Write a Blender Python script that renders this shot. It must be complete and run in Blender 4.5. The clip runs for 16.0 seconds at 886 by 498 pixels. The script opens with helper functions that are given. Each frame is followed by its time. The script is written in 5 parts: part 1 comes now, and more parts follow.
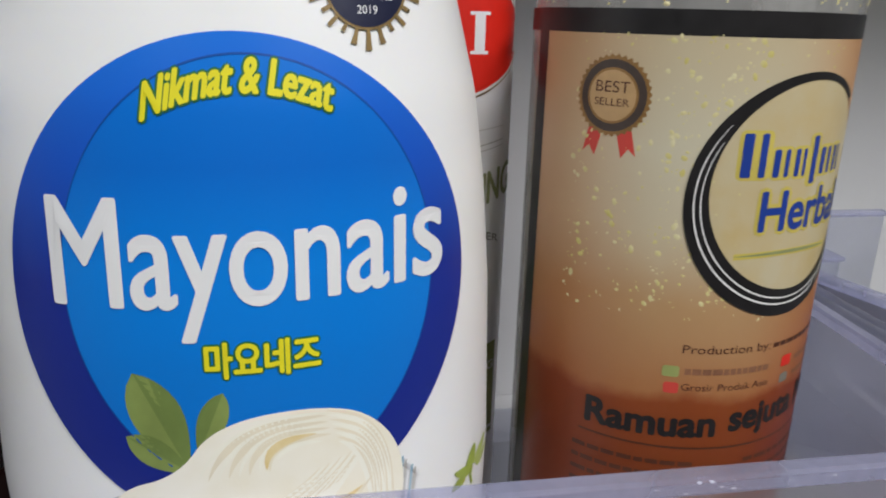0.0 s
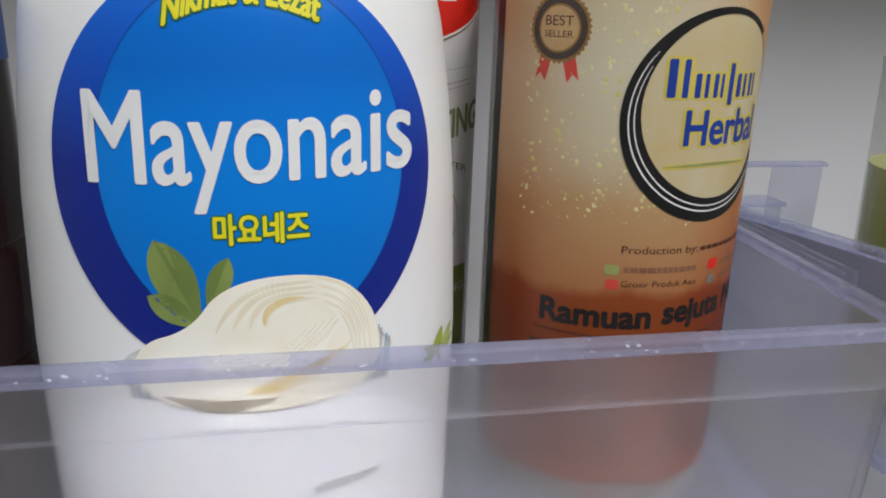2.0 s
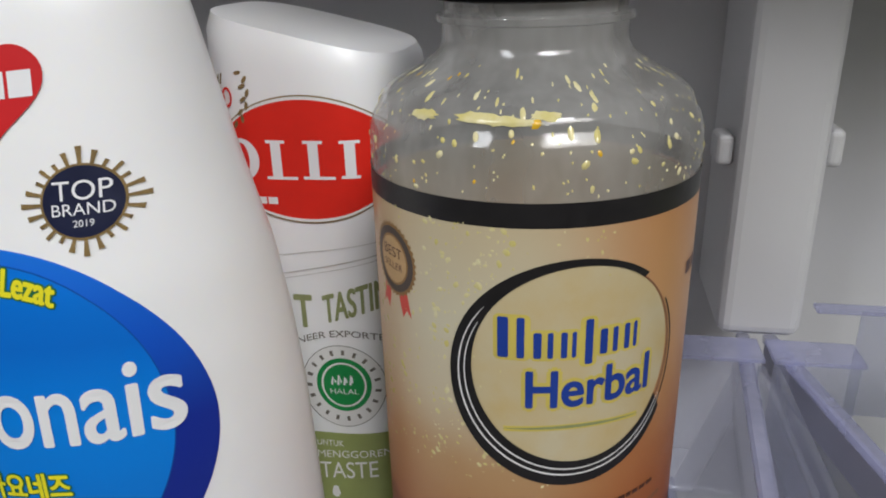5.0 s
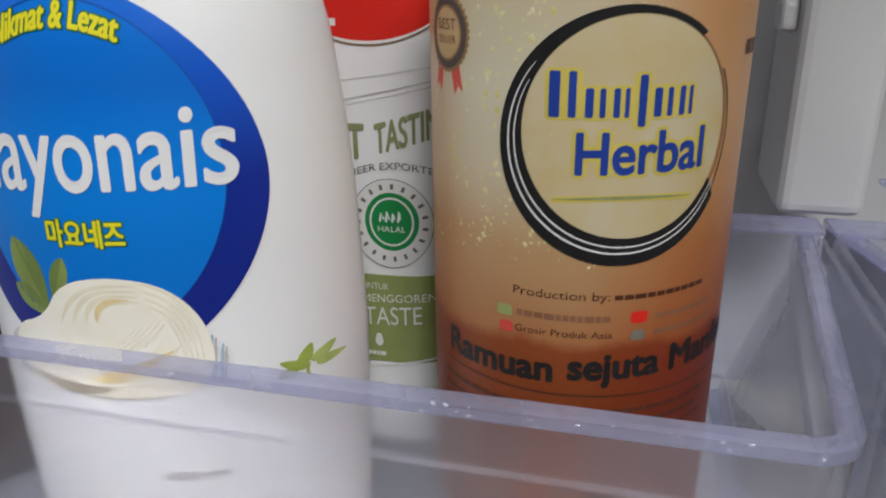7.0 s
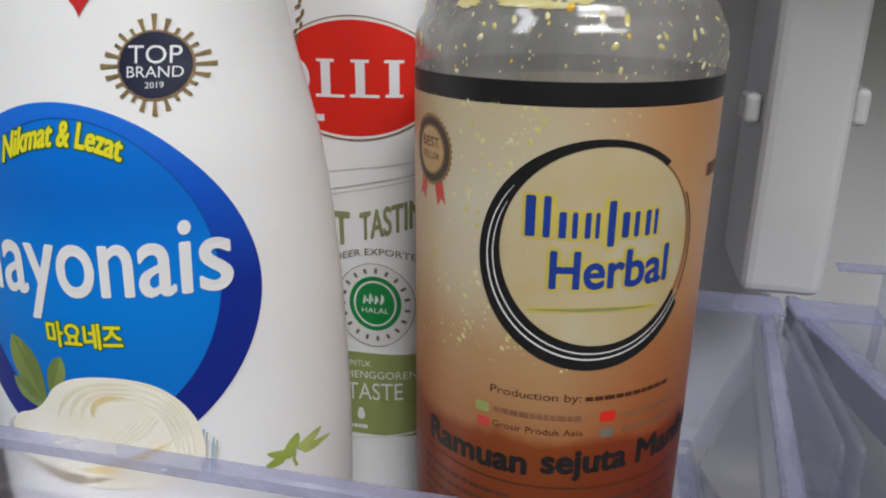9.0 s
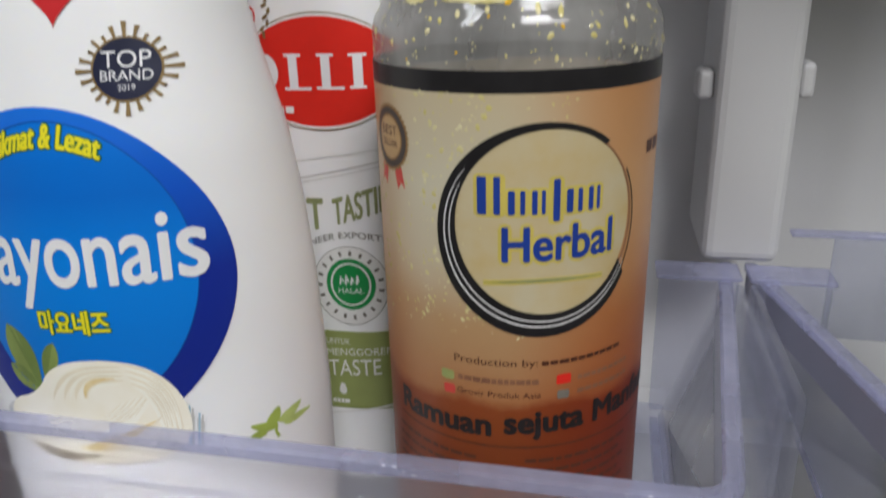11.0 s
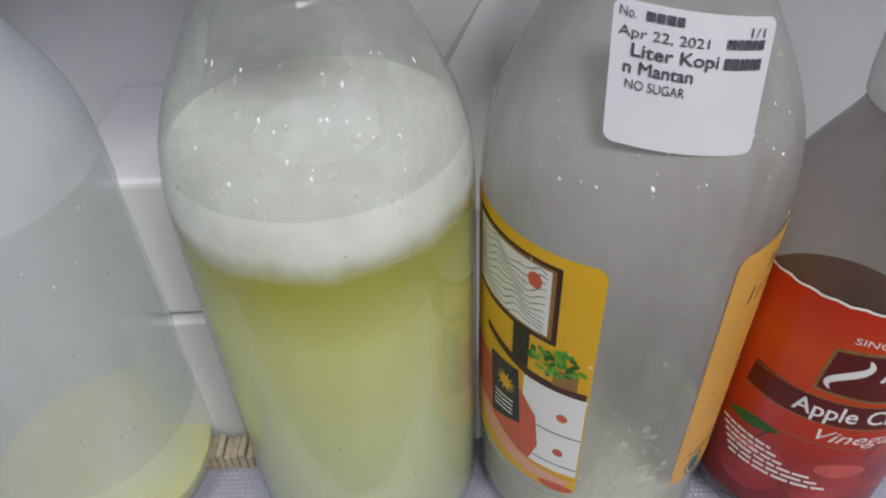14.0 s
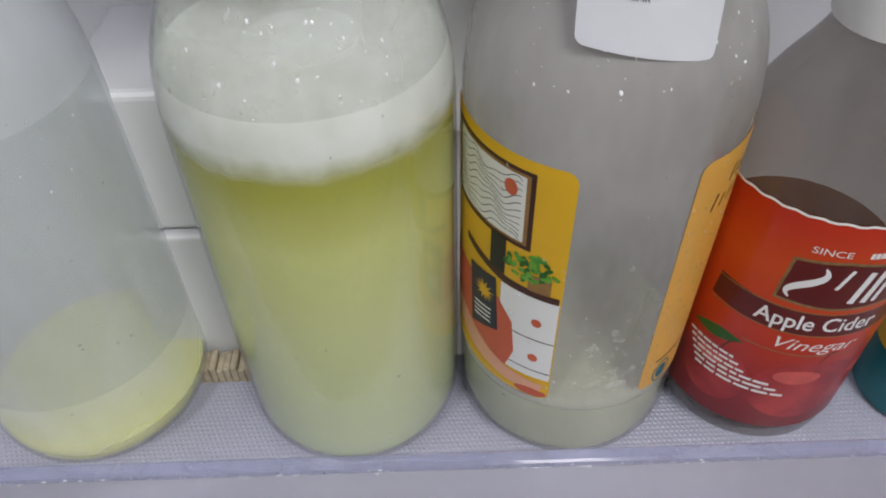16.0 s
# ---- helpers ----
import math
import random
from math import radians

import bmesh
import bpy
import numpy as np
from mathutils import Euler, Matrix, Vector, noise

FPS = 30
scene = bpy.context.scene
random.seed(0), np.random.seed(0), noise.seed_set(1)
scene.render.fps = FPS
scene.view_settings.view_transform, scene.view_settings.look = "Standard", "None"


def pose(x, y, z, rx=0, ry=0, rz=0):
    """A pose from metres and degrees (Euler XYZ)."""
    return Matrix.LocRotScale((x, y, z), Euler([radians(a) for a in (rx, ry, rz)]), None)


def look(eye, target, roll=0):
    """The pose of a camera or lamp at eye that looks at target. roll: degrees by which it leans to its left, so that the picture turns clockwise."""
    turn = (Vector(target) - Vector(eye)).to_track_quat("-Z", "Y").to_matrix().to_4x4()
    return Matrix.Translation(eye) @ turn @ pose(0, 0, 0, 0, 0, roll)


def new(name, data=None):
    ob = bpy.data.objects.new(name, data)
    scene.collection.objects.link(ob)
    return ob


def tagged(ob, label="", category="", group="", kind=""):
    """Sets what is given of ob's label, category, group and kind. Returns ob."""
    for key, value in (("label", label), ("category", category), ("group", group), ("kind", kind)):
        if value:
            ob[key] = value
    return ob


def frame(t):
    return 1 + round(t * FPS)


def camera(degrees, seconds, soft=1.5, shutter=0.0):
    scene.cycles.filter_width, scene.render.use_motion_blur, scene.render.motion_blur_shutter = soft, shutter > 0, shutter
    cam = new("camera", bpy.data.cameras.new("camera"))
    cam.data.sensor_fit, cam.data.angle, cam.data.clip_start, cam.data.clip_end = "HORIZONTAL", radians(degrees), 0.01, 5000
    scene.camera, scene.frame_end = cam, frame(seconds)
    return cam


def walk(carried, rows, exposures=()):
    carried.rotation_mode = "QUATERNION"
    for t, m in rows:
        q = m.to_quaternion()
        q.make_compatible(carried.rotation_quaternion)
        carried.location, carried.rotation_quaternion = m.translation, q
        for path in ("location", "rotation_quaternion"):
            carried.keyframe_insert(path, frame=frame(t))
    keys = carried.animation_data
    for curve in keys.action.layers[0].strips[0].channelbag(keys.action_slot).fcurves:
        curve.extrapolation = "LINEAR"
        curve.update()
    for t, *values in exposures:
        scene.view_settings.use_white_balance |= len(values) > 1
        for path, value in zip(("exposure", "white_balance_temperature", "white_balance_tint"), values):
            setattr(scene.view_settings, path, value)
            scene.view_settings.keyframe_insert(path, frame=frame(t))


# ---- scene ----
cam = camera(61.7, 16.0, soft=1.9, shutter=0.3)
PATH = [
    (0, (0.001, -0.004, 1.006), (0.327, 1.877, 0.409), 1.5),
    (0.5, (0.003, -0.019, 1.009), (0.375, 1.858, 0.428), 1.3),
    (1, (0.006, -0.026, 1.005), (0.393, 1.862, 0.473), 0.4),
    (1.5, (0.007, -0.03, 1.002), (0.413, 1.862, 0.498), 0.7),
    (2, (0, -0.034, 0.994), (0.361, 1.838, 0.391), 1.8),
    (2.5, (0.005, -0.028, 0.999), (0.391, 1.853, 0.441), 2),
    (3, (0.023, -0.017, 1.016), (0.281, 1.871, 0.41), 1.5),
    (3.5, (0.066, 0.004, 1.042), (-0.081, 1.867, 0.33), -0.8),
    (3.7, (0.09, 0.011, 1.046), (-0.196, 1.846, 0.304), -1.8),
    (5.8, (0.104, -0.002, 1.051), (-0.299, 1.809, 0.305), -1.5),
    (6, (0.108, 0, 1.05), (-0.326, 1.784, 0.257), -1.6),
    (6.5, (0.107, -0.013, 1.024), (-0.373, 1.787, 0.296), -1.8),
    (7, (0.1, -0.015, 1.004), (-0.384, 1.793, 0.299), -0.9),
    (7.5, (0.089, -0.008, 0.993), (-0.375, 1.811, 0.303), 0.2),
    (8, (0.092, -0.009, 0.99), (-0.359, 1.816, 0.31), 0.2),
    (8.5, (0.083, -0.004, 1.009), (-0.357, 1.827, 0.335), 1),
    (8.7, (0.093, -0.009, 1.018), (-0.342, 1.828, 0.358), 0.8),
    (10.8, (0.112, -0.035, 1.036), (-0.332, 1.808, 0.399), -1),
    (11, (0.111, -0.028, 1.028), (-0.31, 1.799, 0.331), -1.7),
    (11.5, (0.109, -0.034, 1.012), (-0.304, 1.774, 0.264), -1.4),
    (11.6, (0.107, -0.034, 0.999), (-0.28, 1.773, 0.234), -0.8),
    (11.8, (0.103, -0.031, 0.978), (-0.283, 1.758, 0.172), -0.7),
    (12, (0.0808, -0.0243, 0.9436), (-0.0991, 1.8398, 0.2418), 1.1),
    (12.2, (0.0803, -0.0036, 0.9239), (-0.1097, 1.7963, 0.0728), 0.18),
    (12.5, (0.0709, 0.0024, 0.8908), (-0.0529, 1.7718, -0.0332), -0.55),
    (12.8, (0.0704, 0.0095, 0.8835), (-0.006, 1.6511, -0.2564), -1.59),
    (13, (0.08, 0.0056, 0.8679), (0.0139, 1.6263, -0.3022), 0.15),
    (13.2, (0.0892, 0.0024, 0.8568), (0.0261, 1.5915, -0.3559), -0.12),
    (13.5, (0.101, 0.001, 0.845), (0.017, 1.545, -0.423), -3.4),
    (14, (0.108, -0.002, 0.843), (0.112, 1.49, -0.488), -2.3),
    (14.5, (0.112, -0.014, 0.85), (0.117, 1.458, -0.504), -2.6),
    (15, (0.111, -0.019, 0.848), (0.122, 1.416, -0.545), -2.8),
    (15.5, (0.111, -0.02, 0.843), (0.128, 1.375, -0.59), -2.1),
    (16, (0.11, -0.019, 0.841), (0.137, 1.384, -0.584), -1.3),
]
walk(cam, [(t, look(eye, target, roll)) for t, eye, target, roll in PATH],
     exposures=[(0.0, 0.16), (2.4, 0.08), (3.2, 0.03), (11.6, 0.02), (12.4, 0.36), (16.0, 0.33)])

# ---- light ----
W = bpy.data.worlds.new("kitchen_air")
scene.world = W
W.use_nodes = True
W.node_tree.nodes["Background"].inputs[0].default_value = (0.92, 0.95, 1.0, 1)
W.node_tree.nodes["Background"].inputs[1].default_value = 0.30


def area(name, size, watts, m, color):
    d = bpy.data.lights.new(name, 'AREA')
    d.shape, d.size, d.size_y, d.energy, d.color = 'RECTANGLE', size[0], size[1], watts, color
    o = new(name, d)
    o.matrix_world = m
    return o


area("ceiling_light_glow", (1.1, 0.6), 19.0, look((0.80, -1.05, 2.30), (0.05, 0.14, 0.9)), (1.0, 0.97, 0.94))
area("fridge_lamp_glow", (0.40, 0.26), 6.5, look((0.46, -0.62, 1.88), (0.06, 0.14, 0.85)), (0.95, 0.97, 1.0))
area("fridge_strip_glow", (0.18, 0.5), 3.6, look((-0.36, -0.52, 1.74), (0.03, 0.14, 0.85)), (0.92, 0.96, 1.0))


# ---- materials ----
def lin(r, g, b):
    return tuple(((v / 255 + 0.055) / 1.055) ** 2.4 if v > 10 else v / 255 / 12.92 for v in (r, g, b))


def nodes_of(name):
    m = bpy.data.materials.new(name)
    m.use_nodes = True
    t = m.node_tree
    return m, t, t.nodes, t.nodes["Principled BSDF"]


def surface(name, col, rough=0.45, vary=0.12, scale=60.0, bump=0.05, fine=900.0, col2=None, metal=0.0, spec=0.5, sub=0.0):
    """A plain surface with variation at two scales and fine relief."""
    m, t, n, b = nodes_of(name)
    tc = n.new("ShaderNodeTexCoord")
    big, small = n.new("ShaderNodeTexNoise"), n.new("ShaderNodeTexNoise")
    big.inputs["Scale"].default_value, small.inputs["Scale"].default_value = scale, fine
    big.inputs["Detail"].default_value = 5
    for q in (big, small):
        t.links.new(tc.outputs["Object"], q.inputs["Vector"])
    ramp = n.new("ShaderNodeValToRGB")
    c2 = col2 or tuple(c * (1 - vary) for c in col)
    ramp.color_ramp.elements[0].position, ramp.color_ramp.elements[1].position = 0.35, 0.65
    ramp.color_ramp.elements[0].color, ramp.color_ramp.elements[1].color = (*c2, 1), (*col, 1)
    t.links.new(big.outputs["Fac"], ramp.inputs["Fac"])
    t.links.new(ramp.outputs["Color"], b.inputs["Base Color"])
    rr = n.new("ShaderNodeMapRange")
    rr.inputs["To Min"].default_value, rr.inputs["To Max"].default_value = rough * 0.8, min(1, rough * 1.25)
    t.links.new(big.outputs["Fac"], rr.inputs["Value"])
    t.links.new(rr.outputs["Result"], b.inputs["Roughness"])
    bp = n.new("ShaderNodeBump")
    bp.inputs["Strength"].default_value, bp.inputs["Distance"].default_value = bump, 0.0005
    t.links.new(small.outputs["Fac"], bp.inputs["Height"])
    t.links.new(bp.outputs["Normal"], b.inputs["Normal"])
    b.inputs["Metallic"].default_value = metal
    b.inputs["Specular IOR Level"].default_value = spec
    if sub:
        b.inputs["Subsurface Weight"].default_value = sub
        b.inputs["Subsurface Radius"].default_value = (0.006, 0.005, 0.003)
    return m


def print_ramp(name, stops, rough=0.4, axis=2, noise_amount=0.0, scale=40.0, clear=0.0):
    """A printed or settled colour that runs along one world axis: stops of (metres, colour)."""
    m, t, n, b = nodes_of(name)
    tc, sep = n.new("ShaderNodeTexCoord"), n.new("ShaderNodeSeparateXYZ")
    t.links.new(tc.outputs["Object"], sep.inputs[0])
    src = sep.outputs[axis]
    nz = n.new("ShaderNodeTexNoise")
    nz.inputs["Scale"].default_value = scale
    nz.inputs["Detail"].default_value = 6
    t.links.new(tc.outputs["Object"], nz.inputs["Vector"])
    ma = n.new("ShaderNodeMath")
    ma.operation = 'MULTIPLY_ADD'
    ma.inputs[1].default_value = noise_amount
    t.links.new(nz.outputs["Fac"], ma.inputs[0])
    t.links.new(src, ma.inputs[2])
    mr = n.new("ShaderNodeMapRange")
    lo, hi = stops[0][0], stops[-1][0]
    mr.inputs["From Min"].default_value, mr.inputs["From Max"].default_value = lo, hi
    t.links.new(ma.outputs[0], mr.inputs["Value"])
    ramp = n.new("ShaderNodeValToRGB")
    el = ramp.color_ramp.elements
    while len(el) < len(stops):
        el.new(0.5)
    for e, (z, c) in zip(el, stops):
        e.position, e.color = (z - lo) / (hi - lo), (*c, 1)
    t.links.new(mr.outputs["Result"], ramp.inputs["Fac"])
    t.links.new(ramp.outputs["Color"], b.inputs["Base Color"])
    b.inputs["Roughness"].default_value = rough
    if clear:
        tr, mix = n.new("ShaderNodeBsdfTransparent"), n.new("ShaderNodeMixShader")
        mix.inputs[0].default_value = clear
        t.links.new(b.outputs[0], mix.inputs[1])
        t.links.new(tr.outputs[0], mix.inputs[2])
        t.links.new(mix.outputs[0], n["Material Output"].inputs[0])
    return m


def clear_wall(name, tint=(0.96, 0.97, 0.97), fog=0.12, fogcol=(0.8, 0.82, 0.8), gloss_rough=0.08, scale=55.0, blur=0.0, blur_rough=0.25, level=None):
    """Thin clear plastic: see-through, a gloss by Fresnel, and a film of condensation in patches."""
    m, t, n, b = nodes_of(name)
    n.remove(b)
    out = n["Material Output"]
    tr, gl, df = n.new("ShaderNodeBsdfTransparent"), n.new("ShaderNodeBsdfGlossy"), n.new("ShaderNodeBsdfDiffuse")
    tr.inputs[0].default_value = (*tint, 1)
    gl.inputs["Roughness"].default_value = gloss_rough
    df.inputs[0].default_value = (*fogcol, 1)
    base = tr.outputs[0]
    if blur:
        rf, mx = n.new("ShaderNodeBsdfRefraction"), n.new("ShaderNodeMixShader")
        rf.inputs["IOR"].default_value, rf.inputs["Roughness"].default_value = 1.02, blur_rough
        rf.inputs[0].default_value = (*tint, 1)
        mx.inputs[0].default_value = blur
        t.links.new(tr.outputs[0], mx.inputs[1])
        t.links.new(rf.outputs[0], mx.inputs[2])
        base = mx.outputs[0]
    tc, nz, ra = n.new("ShaderNodeTexCoord"), n.new("ShaderNodeTexNoise"), n.new("ShaderNodeMapRange")
    nz.inputs["Scale"].default_value, nz.inputs["Detail"].default_value = scale, 4
    nz.inputs["Roughness"].default_value = 0.6
    runs = n.new("ShaderNodeMapping")
    runs.inputs["Scale"].default_value = (1.0, 1.0, 0.42)
    t.links.new(tc.outputs["Object"], runs.inputs["Vector"])
    t.links.new(runs.outputs[0], nz.inputs["Vector"])
    ra.inputs["From Min"].default_value, ra.inputs["From Max"].default_value = 0.3, 0.72
    ra.inputs["To Min"].default_value, ra.inputs["To Max"].default_value = fog * 0.55, min(1, fog * 1.45)
    t.links.new(nz.outputs["Fac"], ra.inputs["Value"])
    m1, m2, lw = n.new("ShaderNodeMixShader"), n.new("ShaderNodeMixShader"), n.new("ShaderNodeLayerWeight")
    pw, fr = n.new("ShaderNodeMath"), n.new("ShaderNodeMath")
    pw.operation, fr.operation = 'POWER', 'MULTIPLY_ADD'
    pw.inputs[1].default_value, fr.inputs[1].default_value, fr.inputs[2].default_value = 4.0, 0.55, 0.05
    t.links.new(lw.outputs["Facing"], pw.inputs[0])
    t.links.new(pw.outputs[0], fr.inputs[0])
    tl, am = n.new("ShaderNodeBsdfTranslucent"), n.new("ShaderNodeMixShader")
    tl.inputs[0].default_value = (*fogcol, 1)
    am.inputs[0].default_value = 0.4
    t.links.new(df.outputs[0], am.inputs[1])
    t.links.new(tl.outputs[0], am.inputs[2])
    film = ra.outputs["Result"]
    if level:
        sp, lv, mu = n.new("ShaderNodeSeparateXYZ"), n.new("ShaderNodeMapRange"), n.new("ShaderNodeMath")
        t.links.new(tc.outputs["Object"], sp.inputs[0])
        t.links.new(sp.outputs[2], lv.inputs["Value"])
        lv.interpolation_type = 'SMOOTHSTEP'
        lv.inputs["From Min"].default_value, lv.inputs["From Max"].default_value = level
        lv.inputs["To Min"].default_value = 0.22
        mu.operation = 'MULTIPLY'
        t.links.new(film, mu.inputs[0])
        t.links.new(lv.outputs["Result"], mu.inputs[1])
        film = mu.outputs[0]
    t.links.new(film, m1.inputs[0])
    t.links.new(base, m1.inputs[1])
    t.links.new(am.outputs[0], m1.inputs[2])
    bp = n.new("ShaderNodeBump")
    bp.inputs["Strength"].default_value, bp.inputs["Distance"].default_value = 0.15, 0.001
    t.links.new(nz.outputs["Fac"], bp.inputs["Height"])
    t.links.new(bp.outputs["Normal"], gl.inputs["Normal"])
    t.links.new(fr.outputs[0], m2.inputs[0])
    t.links.new(m1.outputs[0], m2.inputs[1])
    t.links.new(gl.outputs[0], m2.inputs[2])
    t.links.new(m2.outputs[0], out.inputs[0])
    return m


LINER = surface("liner_white_plastic", (0.62, 0.62, 0.63), 0.4, 0.05, 12, 0.08, 500)
PAINT = surface("room_paint", (0.50, 0.49, 0.47), 0.8, 0.08, 3, 0.1, 300)
TILE = surface("room_floor_tile", (0.4, 0.38, 0.35), 0.4, 0.15, 5, 0.05, 300)
GLOW = surface("lamp_housing_white", (0.8, 0.8, 0.8), 0.5)
BIN = clear_wall("bin_clear_plastic", (0.945, 0.945, 0.965), 0.12, (0.66, 0.66, 0.72), 0.12, 25, blur=0.9, blur_rough=0.5)
BIN_SIDE = clear_wall("bin_side_plastic", (0.90, 0.91, 0.96), 0.16, (0.60, 0.61, 0.70), 0.12, 25)
RIM = clear_wall("bin_rim_plastic", (0.84, 0.85, 0.95), 0.34, (0.58, 0.59, 0.76), 0.08, 30)
TRAYP = surface("bin_frosted_plastic", (0.5, 0.5, 0.54), 0.4, 0.08, 40)
BINFLOOR = surface("bin_floor_plastic", (0.36, 0.36, 0.44), 0.35, 0.08, 40, 0.05)
WHITE_BOTTLE = surface("white_bottle_plastic", (0.88, 0.88, 0.88), 0.32, 0.02, 30, 0.03, sub=0.1)
BLACK = surface("black_plastic_cap", (0.0025, 0.0025, 0.003), 0.6, 0.3, 90, 0.15, spec=0.06)
INK = surface("black_ink", (0.012, 0.011, 0.012), 0.4, 0.25, 300)
PET_FOG = clear_wall("fogged_pet", (0.94, 0.95, 0.94), 0.76, (0.80, 0.83, 0.87), 0.07, 9, level=(0.562, 0.618))
PET_FOAM = clear_wall("misted_pet", (0.96, 0.965, 0.95), 0.26, (0.70, 0.72, 0.71), 0.05, 30, level=(0.712, 0.734))
PET_HERB = clear_wall("milky_pet", (0.95, 0.95, 0.94), 0.42, (0.60, 0.60, 0.58), 0.06, 45)
FROSTLAB = clear_wall("frosted_label_film", (0.96, 0.97, 0.97), 0.10, (0.80, 0.82, 0.84), 0.2, 22)
PET_GREY = clear_wall("fogged_grey_pet", (0.92, 0.92, 0.91), 0.62, (0.60, 0.58, 0.57), 0.07, 18, level=(0.6025, 0.6055))
GLASS = clear_wall("bottle_glass", (0.90, 0.90, 0.89), 0.05, (0.5, 0.5, 0.5), 0.04, 60)
WATER = clear_wall("water_drop", (0.97, 0.97, 0.95), 0.25, (0.9, 0.9, 0.85), 0.02, 300)
LABELW = surface("white_paper_label", (0.80, 0.79, 0.77), 0.5, 0.03, 60, 0.05)
WHITE_INK = surface("white_ink", (0.82, 0.82, 0.83), 0.4, 0.03)
STICK = surface("sticker_paper", (0.72, 0.72, 0.78), 0.55, 0.05, 90, 0.08)
THERMAL = surface("thermal_print", (0.10, 0.10, 0.13), 0.6, 0.5, 800)
YELLOW_INK = surface("yellow_ink", lin(232, 222, 40), 0.4, 0.05)
GREEN_EDGE = surface("green_ink_edge", lin(40, 110, 60), 0.4, 0.1)
GOLD = surface("gold_print", lin(150, 125, 80), 0.35, 0.3, 400, metal=0.2)
NAVY = surface("navy_print", lin(22, 28, 58), 0.35, 0.15, 200)
RED = surface("red_print", lin(222, 38, 24), 0.38, 0.06, 200)
REDH = surface("red_heart_print", lin(205, 36, 40), 0.35, 0.15, 60)
OLIVE = surface("olive_print", lin(146, 152, 104), 0.45, 0.12, 300)
OLIVE_BLOCK = surface("olive_block_print", lin(150, 160, 95), 0.45, 0.1, 100)
GREY_INK = surface("grey_print", lin(120, 115, 105), 0.5, 0.2, 300)
PALE_INK = surface("pale_grey_print", lin(204, 202, 197), 0.5, 0.2, 300)
PALE_BLUE = surface("pale_blue_print", lin(158, 190, 208), 0.5, 0.1, 200)
HGREEN = surface("green_seal_print", lin(20, 140, 70), 0.4, 0.1, 400)
BLUE_RING = print_ramp("blue_ring_print", [(0.915, lin(20, 34, 124)), (0.966, lin(18, 44, 146)), (0.986, lin(16, 84, 196)), (1.006, lin(24, 116, 222))], 0.3, noise_amount=0.002)
BLUE_DISC = print_ramp("blue_disc_print", [(0.920, lin(2, 118, 208)), (0.945, lin(2, 118, 212)), (0.970, lin(0, 128, 224)), (0.985, lin(0, 106, 204)), (1.002, lin(0, 118, 218))], 0.3, noise_amount=0.002)
BLUE_LINE = surface("blue_line_print", lin(14, 80, 170), 0.35)
LEAF = surface("leaf_print", lin(136, 154, 84), 0.4, 0.18, 180)
LEAF2 = surface("leaf_dark_print", lin(116, 136, 72), 0.4, 0.18, 180)


CREAM = surface("cream_print", lin(249, 245, 232), 0.4, 0.06, 70, col2=lin(243, 236, 214))
CREAM2 = surface("cream_fold_print", lin(241, 232, 208), 0.4, 0.08, 160)
CREAM3 = surface("cream_light_print", lin(250, 247, 232), 0.4, 0.04, 160)
CREAM_DEEP = surface("cream_hollow_print", lin(222, 196, 130), 0.4, 0.15, 200, col2=lin(236, 218, 170))
BROWN_SHADE = surface("cream_shadow_print", lin(128, 118, 104), 0.45, 0.3, 300, col2=lin(190, 180, 160))
BOWL = surface("bowl_print", lin(214, 214, 214), 0.3, 0.2, 240)
SPRIG2 = surface("sprig_green_print", lin(168, 186, 84), 0.4, 0.2, 200)
SPRIG = surface("sprig_print", lin(190, 205, 120), 0.4, 0.2, 200)


def herbal_film():
    m = print_ramp("herbal_label_film", [(0.868, lin(140, 76, 44)), (0.898, lin(122, 56, 22)), (0.916, lin(122, 54, 14)), (0.9318, lin(138, 66, 24)), (0.9350, lin(172, 116, 72)), (0.955, lin(188, 150, 106)), (0.972, lin(208, 194, 164)), (0.988, lin(212, 204, 178)), (1.014, lin(204, 186, 150))], 0.35, noise_amount=0.012, scale=45, clear=0.12)
    t = m.node_tree
    n = t.nodes
    b = n["Principled BSDF"]
    src = b.inputs["Base Color"].links[0].from_socket
    sep = next(q for q in n if q.type == 'SEPXYZ')
    # peach print deepens to both sides; the pale middle also holds painted glow
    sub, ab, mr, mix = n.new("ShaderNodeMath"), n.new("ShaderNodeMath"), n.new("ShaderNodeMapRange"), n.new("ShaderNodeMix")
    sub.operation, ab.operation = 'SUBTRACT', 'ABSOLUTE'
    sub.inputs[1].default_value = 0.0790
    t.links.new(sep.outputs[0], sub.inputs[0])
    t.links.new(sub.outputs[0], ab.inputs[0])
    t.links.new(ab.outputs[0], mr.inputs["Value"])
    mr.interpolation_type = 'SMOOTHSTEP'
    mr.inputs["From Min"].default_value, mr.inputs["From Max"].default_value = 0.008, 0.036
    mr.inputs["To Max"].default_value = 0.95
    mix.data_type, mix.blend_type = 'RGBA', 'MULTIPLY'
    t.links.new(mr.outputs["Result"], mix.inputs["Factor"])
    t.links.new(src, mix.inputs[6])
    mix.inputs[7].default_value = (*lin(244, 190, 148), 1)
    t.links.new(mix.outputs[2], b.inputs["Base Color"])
    return m


